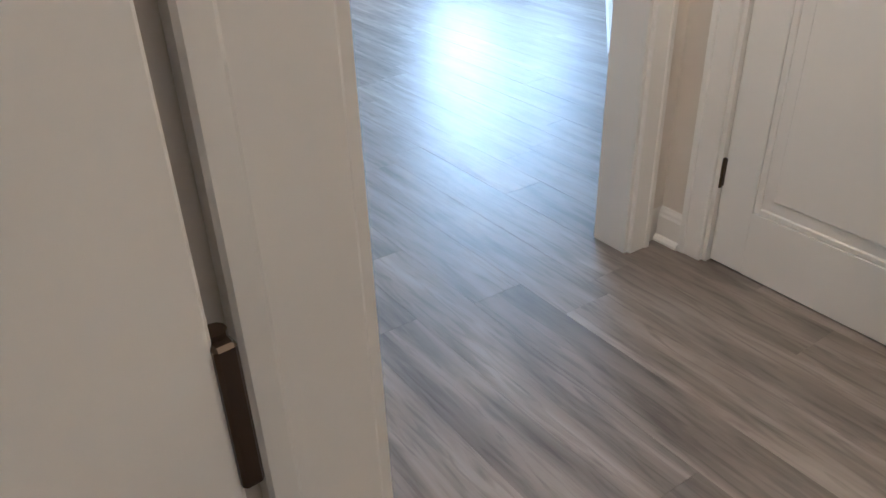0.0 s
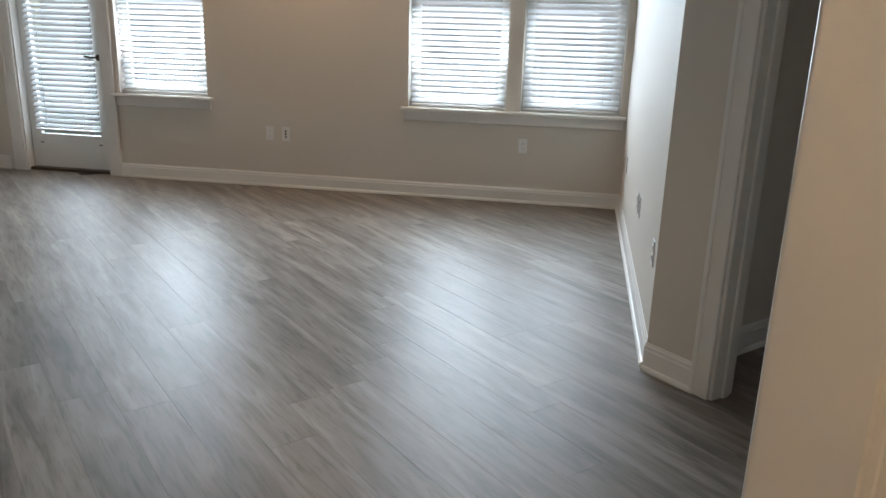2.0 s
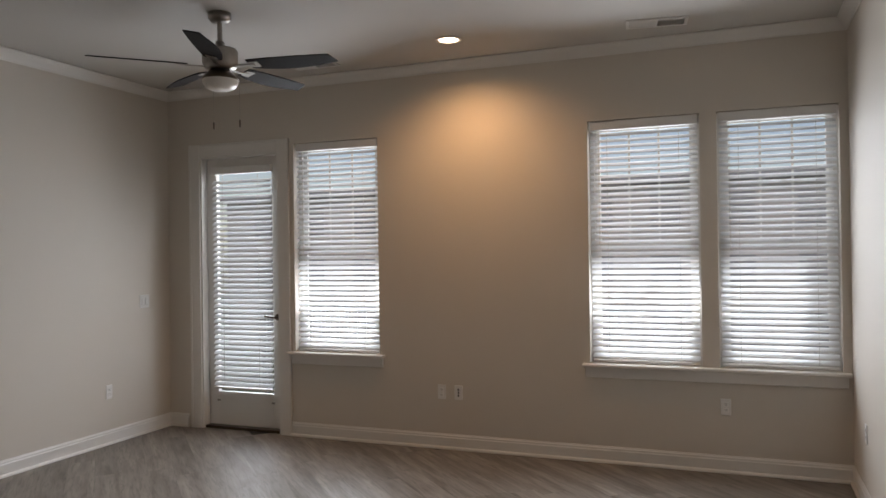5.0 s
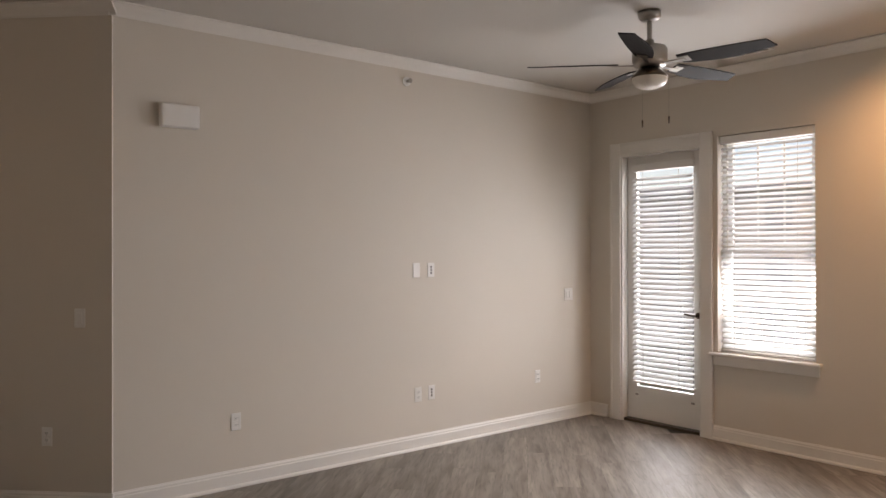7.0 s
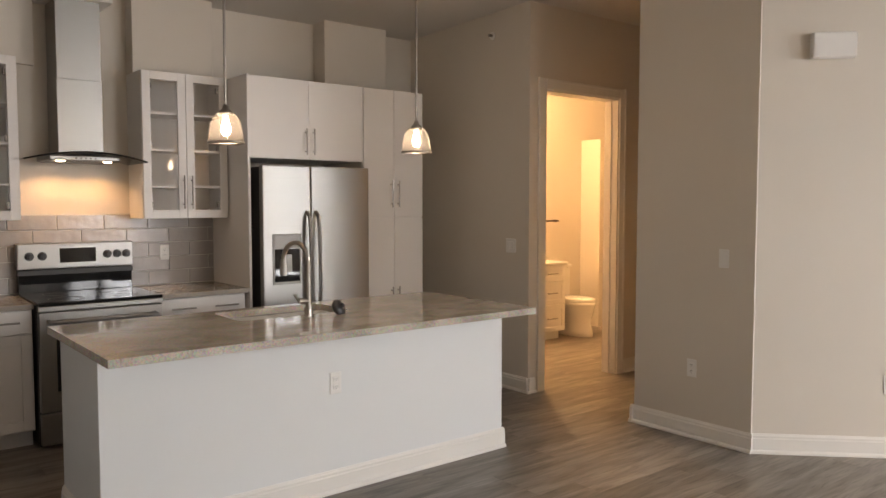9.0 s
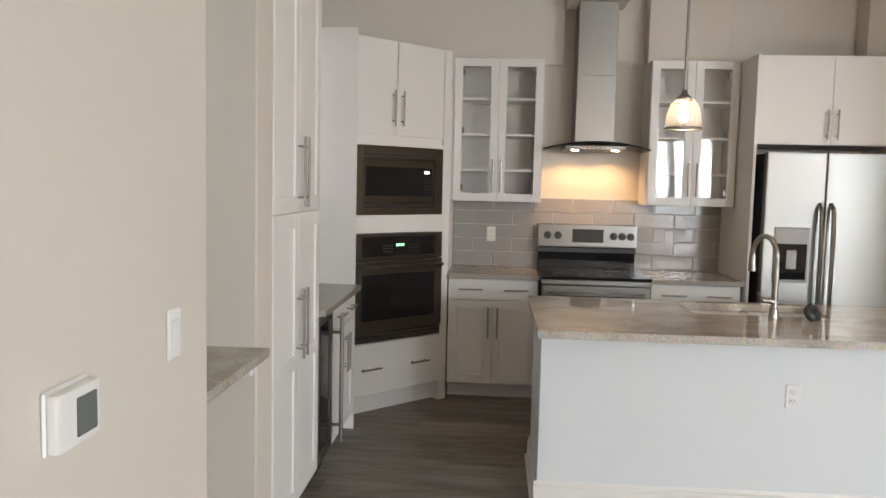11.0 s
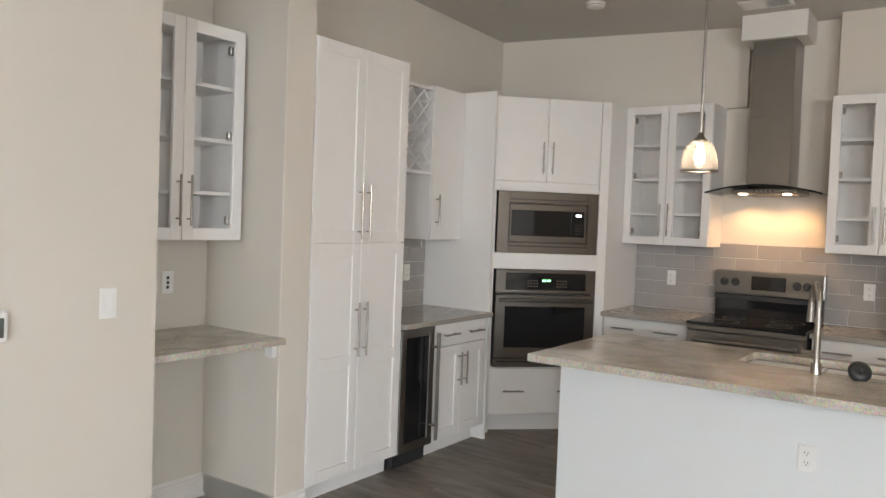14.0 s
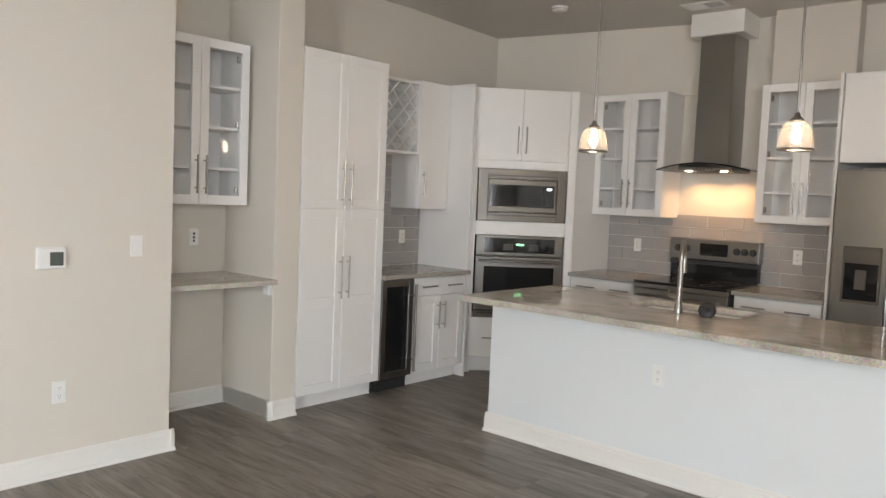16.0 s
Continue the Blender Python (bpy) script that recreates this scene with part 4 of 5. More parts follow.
mt = pose(-1.410, -3.778, 0, 0, 0, 180)
t = thing("microwave", mt, "built-in stainless microwave with dark glass door", "microwave")
w = 0.756
bm = bmesh.new()
z0, z1 = 1.325, 1.772
bx(bm, 0, 0.085, -0.02, 0.04, z0, z1, 0.002), bx(bm, w - 0.075, w, -0.02, 0.04, z0, z1, 0.002)
bx(bm, 0.085, w - 0.075, -0.02, 0.04, z0, z0 + 0.075, 0.002), bx(bm, 0.085, w - 0.075, -0.02, 0.04, z1 - 0.085, z1, 0.002)
part("trim_kit", bm, DSTEEL, t, "wide stainless trim frame")
part("body", box(0.086, w - 0.076, 0.0, 0.38, z0 + 0.076, z1 - 0.086), DARK, t)
dr = part("door", box(0.09, w - 0.08, -0.016, -0.001, z0 + 0.08, z1 - 0.09, 0.003), DSTEEL, t)
part("window", box(0.105, w - 0.20, -0.019, -0.0155, z0 + 0.125, z1 - 0.135, 0.002), BLACK, dr)
part("control_panel", box(w - 0.198, w - 0.098, -0.019, -0.0155, z0 + 0.125, z1 - 0.135, 0.002), BLACK, dr)
part("clock", box(w - 0.165, w - 0.122, -0.0205, -0.019, z1 - 0.172, z1 - 0.155), WHITELED, dr)
for i in range(4):
    for j in range(3):
        part("key", box(w - 0.168 + j * 0.020, w - 0.158 + j * 0.020, -0.0198, -0.019, z0 + 0.145 + i * 0.022, z0 + 0.152 + i * 0.022), SLOT, dr)
part("vent_slot", box(0.09, w - 0.08, -0.0215, -0.0195, z1 - 0.062, z1 - 0.052), DARK, t)
part("vent_slot", box(0.09, w - 0.08, -0.0215, -0.0195, z0 + 0.045, z0 + 0.055), DARK, t)
t = thing("wall_oven", mt, "built-in stainless wall oven with black glass", "oven")
part("body", box(0.02, w - 0.02, 0.0, 0.45, 0.49, 1.20), DARK, t)
cp = part("control_panel", box(0, w, -0.03, 0.0, 1.03, 1.203, 0.004), DSTEEL, t)
part("control_glass", box(0.075, w - 0.075, -0.033, -0.0295, 1.055, 1.18, 0.002), BLACK, cp)
for x0 in (0.35, 0.366, 0.386, 0.402):
    part("clock_digit", box(x0, x0 + 0.010, -0.0342, -0.0331, 1.118, 1.134), GREENLED, cp)
for i in range(4):
    for j in range(3):
        for xo in (0.24, 0.46):
            part("key", box(xo + i * 0.022, xo + 0.012 + i * 0.022, -0.0340, -0.0331, 1.080 + j * 0.02, 1.088 + j * 0.02), DSTEEL, cp)
dr = part("door", box(0, w, -0.035, 0.0, 0.555, 1.022, 0.005), DSTEEL, t)
part("window", box(0.075, w - 0.075, -0.038, -0.0345, 0.635, 0.935, 0.003), BLACK, dr)
bm = tube(bmesh.new(), [Vector((0.035, -0.035, 0.985)), Vector((0.035, -0.075, 0.985)), Vector((w - 0.035, -0.075, 0.985)), Vector((w - 0.035, -0.035, 0.985))], 0.013)
part("door_handle", bm, DSTEEL, dr)
part("bottom_trim", box(0, w, -0.022, 0.0, 0.488, 0.550, 0.003), DSTEEL, t)
part("vent_slot", box(0.03, w - 0.03, -0.026, -0.0215, 0.522, 0.534), DARK, t)

# island
t = thing("kitchen_island", front(-0.525, 2.475), "white kitchen island with painted back panel and baseboard", "island")
w = 2.37
part("body", box(0, w, 0, 0.66, 0, 0.872, 0.002), mat("island_white_paint", (0.73, 0.745, 0.745), 0.5, vary=0.02, scale=2, fine=200, bump=0.06), t)
part("baseboard", extrude(bmesh.new(), BASE, w + 0.03), TRIM, t).location = (-0.015, -0.0005, 0.002)
part("end_baseboard", extrude(bmesh.new(), BASE, 0.66), TRIM, t).matrix_basis = pose(-0.0005, 0.66, 0.002, 0, 0, 270)
part("end_baseboard", extrude(bmesh.new(), BASE, 0.66), TRIM, t).matrix_basis = pose(w + 0.0005, 0, 0.002, 0, 0, 90)
t = thing("island_countertop", front(-0.56, 2.18, 0.8735), "polished veined granite island countertop with sink cut-out", "worktop")
w, d = 2.40, 1.06
sx0, sx1, sy0, sy1 = 0.82, 1.50, 0.60, 0.98
bm = bmesh.new()
ow = [(0, 0), (w, 0), (w, d), (0, d)]
r = 0.05
iw = []
for cx, cy, a0 in ((sx0 + r, sy0 + r, 180), (sx1 - r, sy0 + r, 270), (sx1 - r, sy1 - r, 0), (sx0 + r, sy1 - r, 90)):
    for k in range(5):
        a = radians(a0 + 22.5 * k)
        iw.append((cx + r * math.cos(a), cy + r * math.sin(a)))
for z in (0.0, 0.036):
    o = [bm.verts.new((x, y, z)) for x, y in ow]
    i_ = [bm.verts.new((x, y, z)) for x, y in iw]
    es = [bm.edges.new((o[k], o[(k + 1) % 4])) for k in range(4)] + [bm.edges.new((i_[k], i_[(k + 1) % 20])) for k in range(20)]
    bmesh.ops.triangle_fill(bm, edges=es, use_beauty=True)
    if z == 0.0:
        lo, li = o, i_
for k in range(4):
    bm.faces.new((lo[k], lo[(k + 1) % 4], o[(k + 1) % 4], o[k]))
for k in range(20):
    bm.faces.new((li[k], i_[k], i_[(k + 1) % 20], li[(k + 1) % 20]))
part("slab", bm, GRANITE, t)
t = thing("sink", front(-0.56 + sx0, 2.18 + sy0, 0.8735), "undermount stainless double sink", "sink")
ww, dd = sx1 - sx0, sy1 - sy0
bm = bmesh.new()
for a, b in ((-0.005, ww * 0.5 - 0.01), (ww * 0.5 + 0.01, ww + 0.005)):
    bx(bm, a, b, -0.005, 0.004, -0.2, -0.001), bx(bm, a, b, dd - 0.004, dd + 0.005, -0.2, -0.001)
    bx(bm, a, a + 0.008, 0.004, dd - 0.004, -0.2, -0.001), bx(bm, b - 0.008, b, 0.004, dd - 0.004, -0.2, -0.001)
    bx(bm, a + 0.008, b - 0.008, 0.004, dd - 0.004, -0.2, -0.192)
part("basin", bm, STEEL, t)
t = thing("kitchen_faucet", front(0.625, 2.715, 0.9097), "tall brushed nickel gooseneck faucet on the island", "faucet")
bm = cyl(bmesh.new(), (0, 0, 0), (0, 0, 0.05), 0.024, 0.022, 20)
cyl(bm, (0, 0, 0.05), (0, 0, 0.26), 0.015, seg=16)
part("body", bm, NICKEL, t)
arc = [Vector((-0.03 * (1 - math.cos(radians(a))), 0.085 - 0.085 * math.cos(radians(a)), 0.30 + 0.10 * math.sin(radians(a)))) for a in range(0, 181, 15)]
part("neck", tube(bmesh.new(), [Vector((0, 0, 0.25))] + arc, 0.013, 12), NICKEL, t)
part("spray_head", cyl(bmesh.new(), arc[-1] + Vector((0, 0, 0.005)), arc[-1] - Vector((0, 0, 0.085)), 0.015, 0.020, 16), NICKEL, t)
bm = cyl(bmesh.new(), (0, 0, 0.085), (-0.06, 0, 0.09), 0.016, 0.014, 14)
cyl(bm, (-0.06, 0, 0.09), (-0.075, 0.02, 0.125), 0.007, seg=10)
part("lever", bm, NICKEL, t)
t = solid("sink_stopper", lathe(bmesh.new(), [(0.0, 0.0), (0.045, 0.0), (0.048, 0.012), (0.030, 0.022), (0.012, 0.028), (0.012, 0.045), (0.0, 0.046)]), DARK, front(0.80, 2.70, 0.912) @ pose(0, 0, 0.03, 62, 0, 20), "black rubber sink stopper standing on the counter", "sink stopper")


def pendant(u, v):
    t = thing("pendant_light", pose(*K(u, v, 1.81)), "seeded glass dome pendant with lit bulb on nickel rod", "pendant light", group="island pendants")
    top = H - 1.81
    part("canopy", smooth_lathe([(0.0, top), (0.06, top), (0.058, top - 0.012), (0.02, top - 0.026), (0.0, top - 0.026)]), NICKEL, t)
    part("rod", cyl(bmesh.new(), (0, 0, 0.17), (0, 0, top - 0.02), 0.0065, seg=12), NICKEL, t)
    part("cap", smooth_lathe([(0.0, 0.185), (0.012, 0.185), (0.016, 0.165), (0.032, 0.155), (0.034, 0.135), (0.0, 0.133)]), NICKEL, t)
    prof = [(0.026, 0.150), (0.045, 0.142), (0.062, 0.122), (0.074, 0.092), (0.081, 0.055), (0.085, 0.010), (0.082, 0.010), (0.078, 0.055), (0.071, 0.092), (0.059, 0.120), (0.043, 0.138), (0.026, 0.146)]
    sh = part("shade", smooth_lathe(prof), SHADE, t, "clear seeded glass shade")
    sh.visible_shadow = False
    part("rim", smooth_lathe([(0.0855, 0.012), (0.0875, 0.008), (0.0875, 0.002), (0.0815, 0.0), (0.0815, 0.010), (0.0855, 0.012)]), NICKEL, t)
    part("bulb", smooth_lathe([(0.0, 0.035), (0.016, 0.042), (0.024, 0.062), (0.022, 0.085), (0.013, 0.115), (0.012, 0.132), (0.0, 0.133)]), FILAMENT, t, "glowing warm bulb").visible_shadow = False
    return t


def smooth_lathe(profile, seg=28):
    return lathe(bmesh.new(), profile, seg=seg)


pendant(0.105, 2.56)
pendant(1.245, 2.56)


# ---------------------------------------------------------------- ceiling things
t = thing("ceiling_fan", pose(-1.16, 3.78, 0), "nickel ceiling fan with five dark blades and bowl light", "ceiling fan")
part("canopy", smooth_lathe([(0.0, H), (0.072, H), (0.072, H - 0.035), (0.055, H - 0.055), (0.02, H - 0.06), (0.0, H - 0.06)]), NICKEL, t)
part("downrod", cyl(bmesh.new(), (0, 0, H - 0.055), (0, 0, H - 0.185), 0.016, seg=16), NICKEL, t)
part("motor", smooth_lathe([(0.0, 2.92), (0.028, 2.92), (0.030, 2.885), (0.100, 2.875), (0.110, 2.858), (0.110, 2.785), (0.095, 2.752), (0.06, 2.742), (0.0, 2.742)]), NICKEL, t, "brushed nickel motor housing")
part("light_fitter", smooth_lathe([(0.0, 2.741), (0.068, 2.737), (0.085, 2.715), (0.112, 2.690), (0.114, 2.680), (0.0, 2.680)]), BRONZE, t)
part("bowl", smooth_lathe([(0.110, 2.679), (0.108, 2.655), (0.090, 2.630), (0.058, 2.616), (0.0, 2.611)]), OPAL, t, "opal glass light bowl")
bl = bmesh.new()
sec = []
for i in range(13):
    s = i / 12
    x = 0.20 + 0.54 * s
    hw = 0.040 + 0.036 * math.sin(math.pi * (0.12 + 0.80 * s))
    skew = 0.018 * math.sin(s * 3.0)
    sec.append((x, hw, skew))
up, lo = [], []
for x, hw, k in sec:
    up.append((bl.verts.new((x, -hw + k, 0.004)), bl.verts.new((x + (0.03 if x > 0.73 else 0), hw + k, 0.004))))
    lo.append((bl.verts.new((x, -hw + k, -0.003)), bl.verts.new((x + (0.03 if x > 0.73 else 0), hw + k, -0.003))))
for i in range(12):
    bl.faces.new((up[i][0], up[i + 1][0], up[i + 1][1], up[i][1]))
    bl.faces.new((lo[i][0], lo[i][1], lo[i + 1][1], lo[i + 1][0]))
    bl.faces.new((up[i][0], lo[i][0], lo[i + 1][0], up[i + 1][0]))
    bl.faces.new((up[i][1], up[i + 1][1], lo[i + 1][1], lo[i][1]))
bl.faces.new((up[0][0], up[0][1], lo[0][1], lo[0][0]))
bl.faces.new((up[12][0], lo[12][0], lo[12][1], up[12][1]))
blade = mesh("blade", bl, BLADE)
arm = box(0.09, 0.24, -0.014, 0.014, -0.012, -0.004, 0.003)
bx(arm, 0.20, 0.27, -0.035, 0.035, -0.0075, -0.0035, 0.002)
arm = mesh("blade_arm", arm, NICKEL)
FAN0 = 8
for k in range(5):
    m = pose(0, 0, 2.768, 0, 0, FAN0 + 72 * k) @ pose(0, 0, 0, -13, 0, 0)
    ob = new("blade", blade)
    ob.parent = t
    ob.matrix_basis = m
    o2 = new("blade_arm", arm)
    o2.parent = ob
for x in (-0.10, 0.10):
    ch = part("pull_chain", cyl(bmesh.new(), (x, 0.06, 2.69), (x, 0.06, 2.43), 0.0008, seg=6), NICKEL, t)
    part("pull_fob", cyl(bmesh.new(), (x, 0.06, 2.43), (x, 0.06, 2.385), 0.006, 0.004, 10), BRONZE, ch, "dark pull chain fob")

t = thing("recessed_downlight", pose(-0.05, 4.92, H), "lit recessed ceiling downlight with white trim ring", "downlight")
part("trim_ring", smooth_lathe([(0.095, -0.001), (0.094, -0.006), (0.075, -0.008), (0.072, -0.001)]), PLASTIC, t)
part("lens", smooth_lathe([(0.0715, -0.004), (0.0, -0.0045)]), GLOW, t, "glowing warm lens")


def vent(m, w, d, label):
    t = thing("ceiling_vent", m, label, "vent", group="ceiling vents")
    bm = bmesh.new()
    bx(bm, -w, w, -d, -d + 0.022, -0.010, -0.001), bx(bm, -w, w, d - 0.022, d, -0.010, -0.001)
    bx(bm, -w, -w + 0.022, -d + 0.022, d - 0.022, -0.010, -0.001), bx(bm, w - 0.022, w, -d + 0.022, d - 0.022, -0.010, -0.001)
    bx(bm, -0.006, 0.006, -d + 0.022, d - 0.022, -0.010, -0.001)
    part("frame", bm, PLASTIC, t)
    part("backing", box(-w + 0.022, w - 0.022, -d + 0.022, d - 0.022, -0.003, -0.001), SLOT, t)
    n = 7
    for s in (-1, 1):
        for i in range(n):
            y = -d + 0.03 + (2 * d - 0.06) * i / (n - 1)
            a, b = (-w + 0.023, -0.007) if s < 0 else (0.007, w - 0.023)
            bm = box(a, b, -0.0065, 0.0065, -0.0008, 0.0008)
            part("slat", bm, PLASTIC, t).matrix_basis = pose(0, y, -0.0065, 40 * s, 0, 0)


vent(pose(1.375, 5.10, H, 0, 0, 8), 0.20, 0.09, "white ceiling register near the window wall")
vent(pose(-1.30, 5.15, H), 0.20, 0.09, "white ceiling register behind the fan")
vent(pose(*K(-0.05, 4.33, 3.0645), 0, 0, 135), 0.16, 0.10, "white ceiling register above the range")
t = thing("smoke_detector", pose(*K(-1.06, 3.86, 3.0815)), "round white smoke detector on the kitchen ceiling", "smoke detector")
part("body", smooth_lathe([(0.065, -0.001), (0.065, -0.012), (0.058, -0.03), (0.04, -0.036), (0.0, -0.037)]), PLASTIC, t)
part("vent_ring", smooth_lathe([(0.061, -0.018), (0.0625, -0.020), (0.060, -0.024)]), SLOT, t)


# ---------------------------------------------------------------- plates on walls
def plate(m, style, label, group="wall plates", w=0.035, h=0.058):
    """A cover plate in the plane y 0, facing -y."""
    t = thing("wall_plate" if style == "blank" else {"outlet": "wall_outlet", "switch": "light_switch", "double": "light_switch", "data": "cable_outlet"}[style], m, label, style if style != "double" else "switch", group)
    if style == "double":
        w = 0.058
    part("cover", box(-w, w, -0.006, -0.0005, -h, h, 0.003), PLASTIC, t)
    if style == "outlet":
        for z in (-0.021, 0.021):
            f = part("socket", box(-0.017, 0.017, -0.0085, -0.0055, z - 0.014, z + 0.014, 0.003), PLASTIC, t)
            for x in (-0.0065, 0.0065):
                part("slot", box(x - 0.0012, x + 0.0012, -0.0090, -0.0084, z - 0.002, z + 0.007), SLOT, f)
            part("slot", cyl(bmesh.new(), (0, -0.0083, z - 0.008), (0, -0.0090, z - 0.008), 0.0026, seg=8), SLOT, f)
    elif style in ("switch", "double"):
        for x in ((0,) if style == "switch" else (-0.023, 0.023)):
            part("rocker", box(x - 0.0165, x + 0.0165, -0.0105, -0.0055, -0.033, 0.033, 0.003), PLASTIC, t)
    elif style == "data":
        for z in (-0.024, 0.0, 0.024):
            part("jack", box(-0.008, 0.008, -0.0075, -0.0055, z - 0.008, z + 0.008, 0.001), SLOT, t)
    return t


def on_west(y, z):
    return pose(XL, y, z, 0, 0, 90)


plate(on_west(5.193, 1.176), "double", "white rocker switch plate by the balcony door")
plate(on_west(4.772, 0.441), "outlet", "white wall outlet above the baseboard")
plate(on_west(3.404, 0.439), "outlet", "white wall outlet beside a data plate")
plate(on_west(3.538, 0.442), "data", "white data plate with three dark jacks")
plate(on_west(3.387, 1.433), "blank", "blank white cover plate at screen height")
plate(on_west(3.535, 1.432), "data", "white data plate at screen height")
plate(on_west(1.866, 0.442), "outlet", "white wall outlet near the wall's end")
plate(pose(-0.375, YW, 0.456), "outlet", "white outlet under the window wall lamp")
plate(pose(-0.232, YW, 0.456), "data", "white data plate on the window wall")
plate(pose(1.765, YW, 0.463), "outlet", "white outlet below the double window")
for y, s in ((4.954, "outlet"), (3.68, "outlet"), (3.56, "data"), (2.66, "outlet")):
    plate(pose(XR, y, 0.46, 0, 0, 270), s, "white wall plate on the side wall")
plate(pose(*K(2.94, 1.628, 1.181), 0, 0, 45), "switch", "white rocker switch on the angled wall")
plate(pose(*K(2.94, 1.84, 0.457), 0, 0, 45), "outlet", "white outlet on the angled wall")
plate(pose(*K(UR, 3.52, 1.18), 0, 0, 45), "double", "white double switch beside the bathroom door")
plate(side(UT, 0.558, 1.178), "switch", "white rocker switch beside the thermostat")
plate(side(UT, 0.161, 0.438), "outlet", "white outlet below the thermostat")
plate(side(UB, 1.05, 1.17), "outlet", "white outlet above the niche desk")
plate(side(UB, 1.30, 1.17), "data", "white data plate above the niche desk")
plate(front(0.646, 2.475, 0.585), "outlet", "white outlet on the island's back panel")
plate(front(-0.783, 4.879, 1.155), "outlet", "white outlet on the tiled backsplash")
plate(front(0.589, 4.879, 1.153), "outlet", "white outlet on the tiled backsplash")
plate(side(UB + 0.011, 3.27, 1.155), "outlet", "white outlet on the tiled backsplash")

t = thing("thermostat", side(UT, 0.115, 1.125), "square white thermostat with grey display", "thermostat")
part("base_plate", box(-0.07, 0.07, -0.008, -0.0005, -0.055, 0.055, 0.004), PLASTIC, t)
part("case", box(-0.066, 0.066, -0.030, -0.008, -0.050, 0.050, 0.008, 2), PLASTIC, t)
part("display", box(-0.012, 0.052, -0.0325, -0.0298, -0.036, 0.032, 0.002), LCD, t, "dark grey display")
t = thing("alarm_sounder", on_west(1.475, 2.445), "white rounded alarm box high on the wall", "alarm box")
part("case", box(-0.125, 0.125, -0.060, -0.0005, -0.075, 0.075, 0.022, 3), PLASTIC, t)
t = thing("wall_sprinkler", on_west(3.293, 2.925), "small sidewall sprinkler head with round plate", "sprinkler")
part("escutcheon", cyl(bmesh.new(), (0, -0.0005, 0), (0, -0.010, 0), 0.036, seg=20), PLASTIC, t)
part("head", cyl(bmesh.new(), (0, -0.01, 0), (0, -0.05, 0), 0.012, 0.009, 12), NICKEL, t)
part("deflector", cyl(bmesh.new(), (0, -0.050, 0), (0, -0.053, 0), 0.020, seg=12), NICKEL, t)
t = thing("wall_sprinkler", pose(*K(UR, 3.75, 2.90), 0, 0, 45), "small sidewall sprinkler head on the kitchen end wall", "sprinkler")
part("escutcheon", cyl(bmesh.new(), (0, -0.0005, 0), (0, -0.010, 0), 0.032, seg=20), PLASTIC, t)
part("head", cyl(bmesh.new(), (0, -0.01, 0), (0, -0.045, 0), 0.011, seg=12), NICKEL, t)


# ---------------------------------------------------------------- bathroom
t = thing("vanity_cabinet", front(3.25, 4.79), "white bathroom vanity with a bank of drawers", "vanity")
w = 1.75
part("body", carcass(w, 0.60, 0, 0.84, 0.10), CAB, t)
for a, b in ((0.108, 0.40), (0.407, 0.66), (0.667, 0.832)):
    dr = part("drawer", shaker(w - 0.46, w - 0.003, a, b, 0, 0.05), CAB, t)
    bar_handle(dr, w - 0.23, 0, (a + b) / 2, 0.15, False)
for a, b in ((0.003, 0.62), (0.626, 1.284)):
    part("door", shaker(a, b, 0.108, 0.832), CAB, t)
part("vanity_top", box(-0.04, 1.77, -0.025, 0.605, 0.841, 0.871, 0.005), PORCELAIN, t, "white cultured-marble top")
part("backsplash", box(-0.04, 1.77, 0.575, 0.605, 0.8715, 0.96, 0.004), PORCELAIN, t)
t = thing("toilet", front(5.32, 5.385), "white porcelain toilet with closed lid", "toilet")
part("tank", box(-0.21, 0.21, -0.20, -0.005, 0.40, 0.76, 0.025, 3), PORCELAIN, t)
part("tank_lid", box(-0.22, 0.22, -0.21, -0.002, 0.761, 0.795, 0.010, 2), PORCELAIN, t)


def oval(prof, cy, seg=28):
    """Oval rings of (half width, half length, height) joined into a shell."""
    bm = bmesh.new()
    rings = [[bm.verts.new((a * math.cos(2 * math.pi * i / seg), cy + b * math.sin(2 * math.pi * i / seg), z)) for i in range(seg)] for a, b, z in prof]
    for p, q in zip(rings, rings[1:]):
        for i in range(seg):
            bm.faces.new((p[i], p[(i + 1) % seg], q[(i + 1) % seg], q[i])).smooth = True
    bm.faces.new(rings[0][::-1]), bm.faces.new(rings[-1])
    return bm


part("bowl", oval([(0.125, 0.26, 0.0), (0.115, 0.25, 0.06), (0.10, 0.22, 0.16), (0.14, 0.25, 0.28), (0.18, 0.265, 0.36), (0.185, 0.27, 0.395)], -0.46), PORCELAIN, t)
part("seat", oval([(0.185, 0.25, 0.396), (0.192, 0.255, 0.402), (0.19, 0.255, 0.414)], -0.47), PORCELAIN, t)
part("lid", oval([(0.186, 0.25, 0.4145), (0.19, 0.253, 0.422), (0.18, 0.245, 0.434), (0.10, 0.15, 0.440)], -0.47), PORCELAIN, t)
part("flush_lever", cyl(bmesh.new(), (-0.16, -0.20, 0.70), (-0.10, -0.225, 0.70), 0.007, seg=10), NICKEL, t)
t = thing("towel_bar", front(5.02, 5.40, 1.31), "dark bronze towel bar above the toilet", "towel bar")
part("bar", cyl(bmesh.new(), (-0.40, -0.06, 0), (0.46, -0.06, 0), 0.009, seg=12), BRONZE, t)
for x in (-0.36, 0.42):
    part("post", cyl(bmesh.new(), (x, -0.0005, 0), (x, -0.068, 0), 0.014, seg=12), BRONZE, t)
solid("wall_shower_return", box(0, 0.11, -0.30, -0.001, 0, 2.3), WALL, front(5.95, 5.40), "painted stub wall at the end of the tub", "wall", kind="structure")
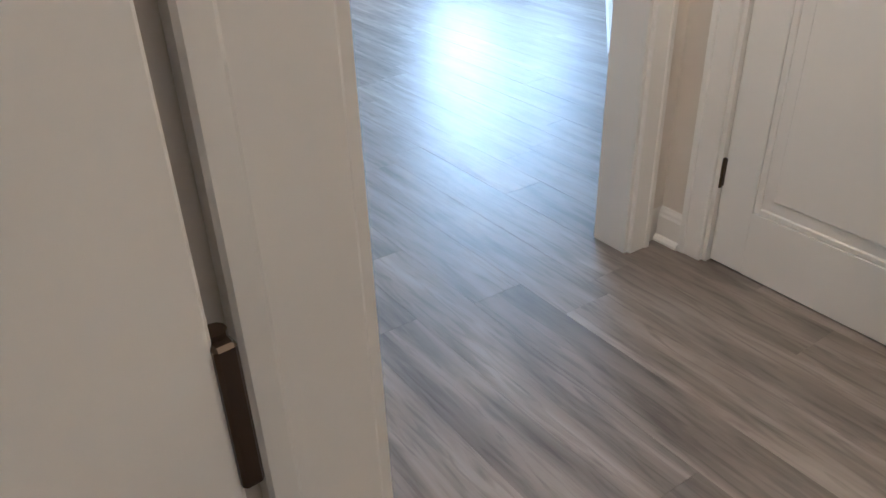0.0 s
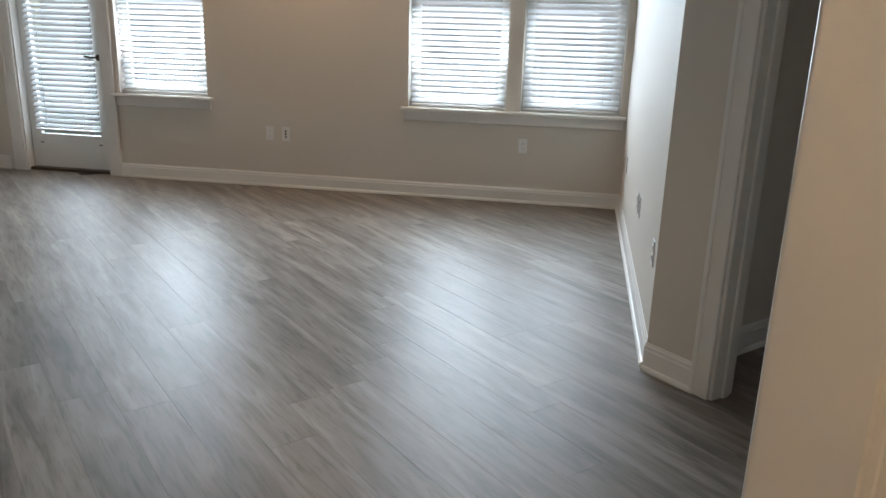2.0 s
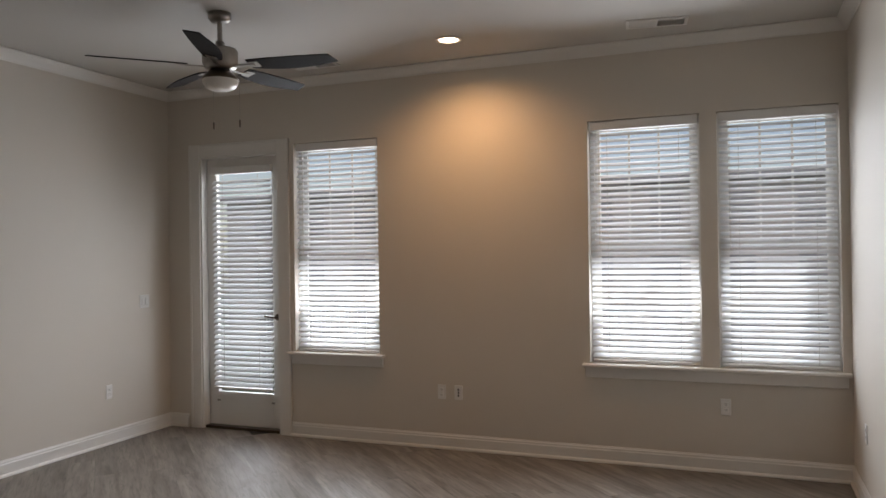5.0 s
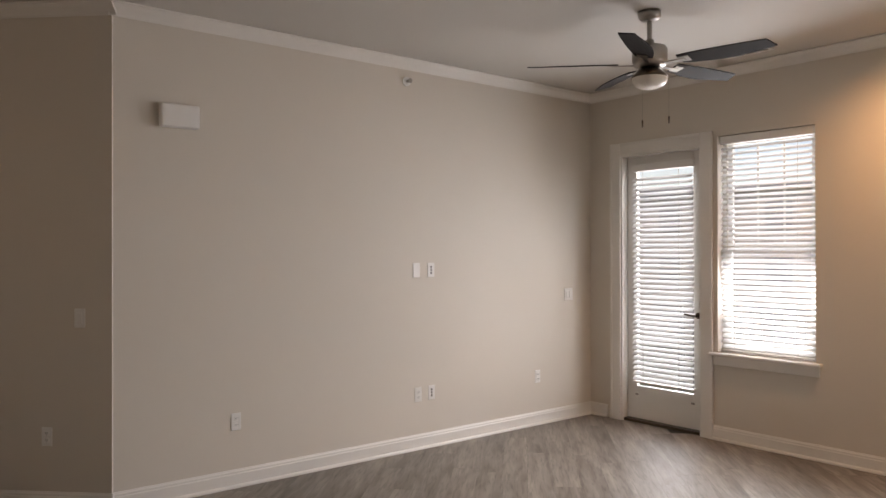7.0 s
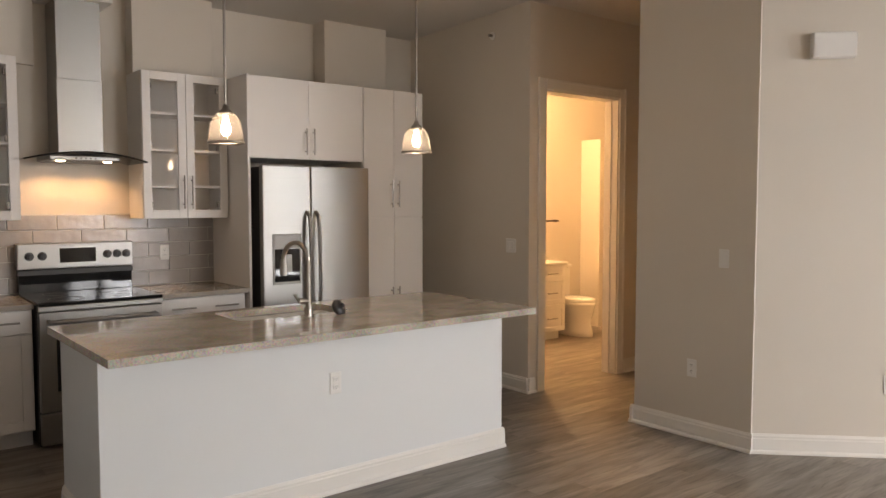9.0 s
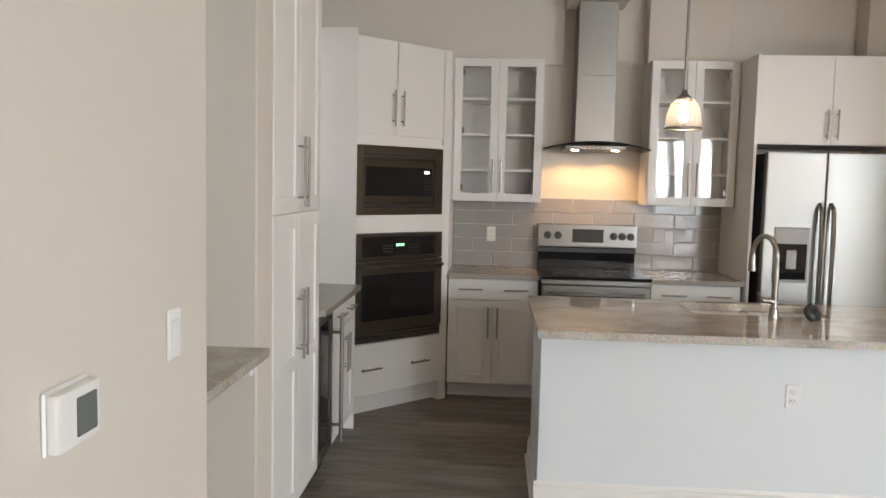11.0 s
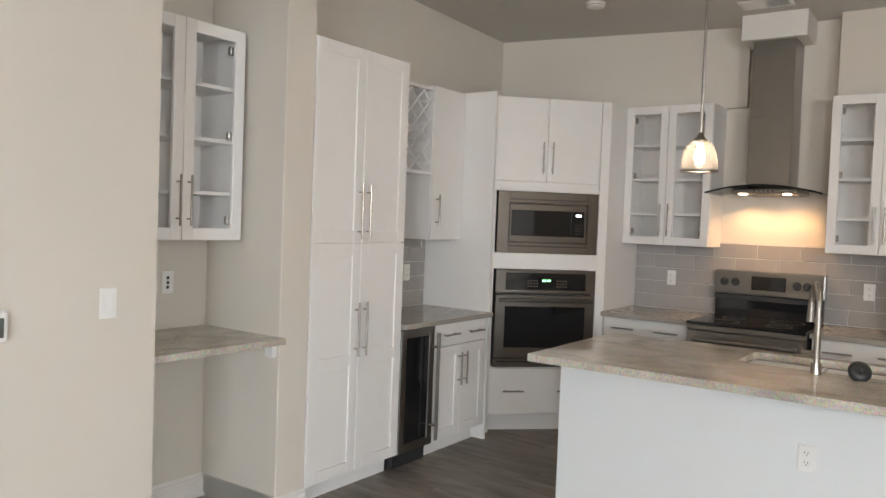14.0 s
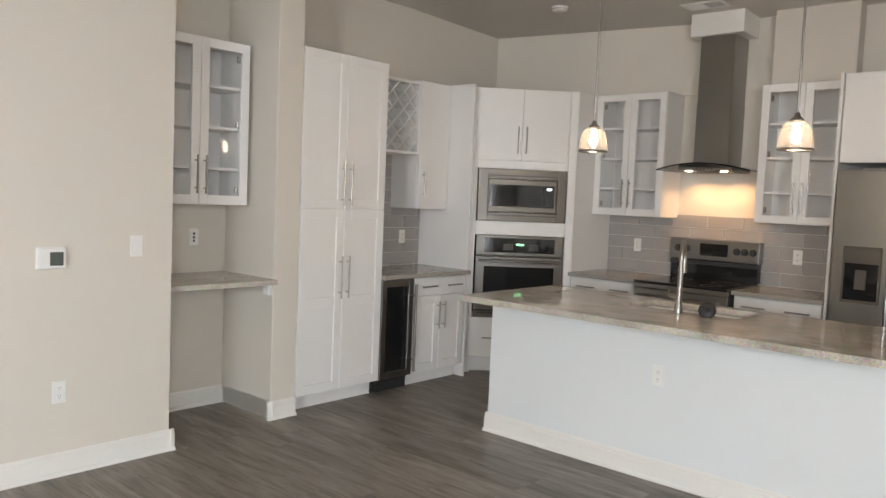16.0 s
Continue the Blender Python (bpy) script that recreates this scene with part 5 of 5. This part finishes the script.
t = thing("bath_ceiling_light", pose(*K(4.3, 4.9, H)), "lit round bathroom ceiling light", "ceiling light")
part("base", smooth_lathe([(0.14, -0.001), (0.14, -0.02), (0.0, -0.021)]), NICKEL, t)
part("diffuser", smooth_lathe([(0.13, -0.0215), (0.12, -0.07), (0.06, -0.10), (0.0, -0.105)]), GLOW, t, "glowing diffuser")
# fittings added out of view for the two assumed hall lamps
for u, v in ((-2.2, -1.15), (-3.6, -0.9)):
    t = thing("assumed_hall_light", pose(*K(u, v, H)), "lit round ceiling light assumed in the entry hall, out of view", "ceiling light", group="hall lights")
    part("base", smooth_lathe([(0.14, -0.001), (0.14, -0.02), (0.0, -0.021)]), NICKEL, t)
    part("diffuser", smooth_lathe([(0.13, -0.0215), (0.12, -0.05), (0.06, -0.07), (0.0, -0.075)]), GLOW, t, "glowing diffuser")


# ---------------------------------------------------------------- backsplash tiles
def tiles(m, w, z0, z1, label, skip=None):
    """A grout bed with staggered tiles, each a piece of its own, on the plane y 0."""
    t = thing("tile_backsplash", m, label, "backsplash", kind="structure")
    part("grout_bed", box(0, w, -0.0065, -0.0005, z0, z1), GROUT, t)
    L, Hh, g = 0.305, 0.1015, 0.005
    cache = {}
    rows = int(math.ceil((z1 - z0) / (Hh + g)))
    for r in range(rows):
        a0, a1 = z0 + r * (Hh + g) + g, min(z1, z0 + (r + 1) * (Hh + g))
        if a1 - a0 < 0.02:
            continue
        x = -(L + g) / 2 if r % 2 else 0.0
        while x < w - 0.01:
            p, q = max(0.001, x), min(w - 0.001, x + L)
            if q - p > 0.02:
                key = (round(q - p, 3), round(a1 - a0, 3))
                if key not in cache:
                    cache[key] = mesh("tile", box(0, key[0], -0.013, -0.004, 0, key[1], 0.0022), TILE)
                ob = new("tile", cache[key])
                ob.parent = t
                ob.matrix_basis = pose(p, random.uniform(-0.0008, 0.0008), a0, random.uniform(-0.5, 0.5), 0, random.uniform(-0.35, 0.35))
            x += L + g
    return t


tiles(front(-1.08, VW), 2.055, 0.909, 1.452, "grey glazed subway tile backsplash with pale grout")
tiles(side(UB, 2.51), 0.975, 0.909, 1.845, "grey glazed subway tile backsplash behind the wine bar")


# ---------------------------------------------------------------- floor planks
t = thing("plank_floor", pose(0, 0, 0, 0, 0, 135), "grey-brown wood-look vinyl planks laid diagonally", "floor", kind="structure")
PW, PL = 0.178, 1.22
plank = mesh("plank", box(0.0002, PL - 0.0002, 0.0002, PW - 0.0002, -0.004, 0.0015, 0.0004), PLANK)
rest = bmesh.new()
near = 0
rng = random.Random(4)
v = -6.6
row = 0
while v < 5.6:
    u = -4.6 - rng.random() * PL
    while u < 8.4:
        x, y = K(u + PL / 2, v + PW / 2)[:2]
        inside = (-4.2 < x < 4.6 and -5.2 < y < 5.9) or (0.8 < u < 7 and 1.6 < v < 5.6) or (u < -1.4 and v < -0.2)
        if inside and y < 5.95:
            if -1.2 < x < 2.7 and -0.4 < y < 5.2 and near < 300:
                ob = new("plank", plank)
                ob.parent = t
                ob.matrix_basis = pose(u, v, 0)
                near += 1
            else:
                bx(rest, u + 0.0004, u + PL - 0.0004, v + 0.0003, v + PW - 0.0003, -0.004, 0.0015)
        u += PL
    v += PW
    row += 1
ob = part("planks", rest, PLANK, t)
ob["kind"] = "stuff"
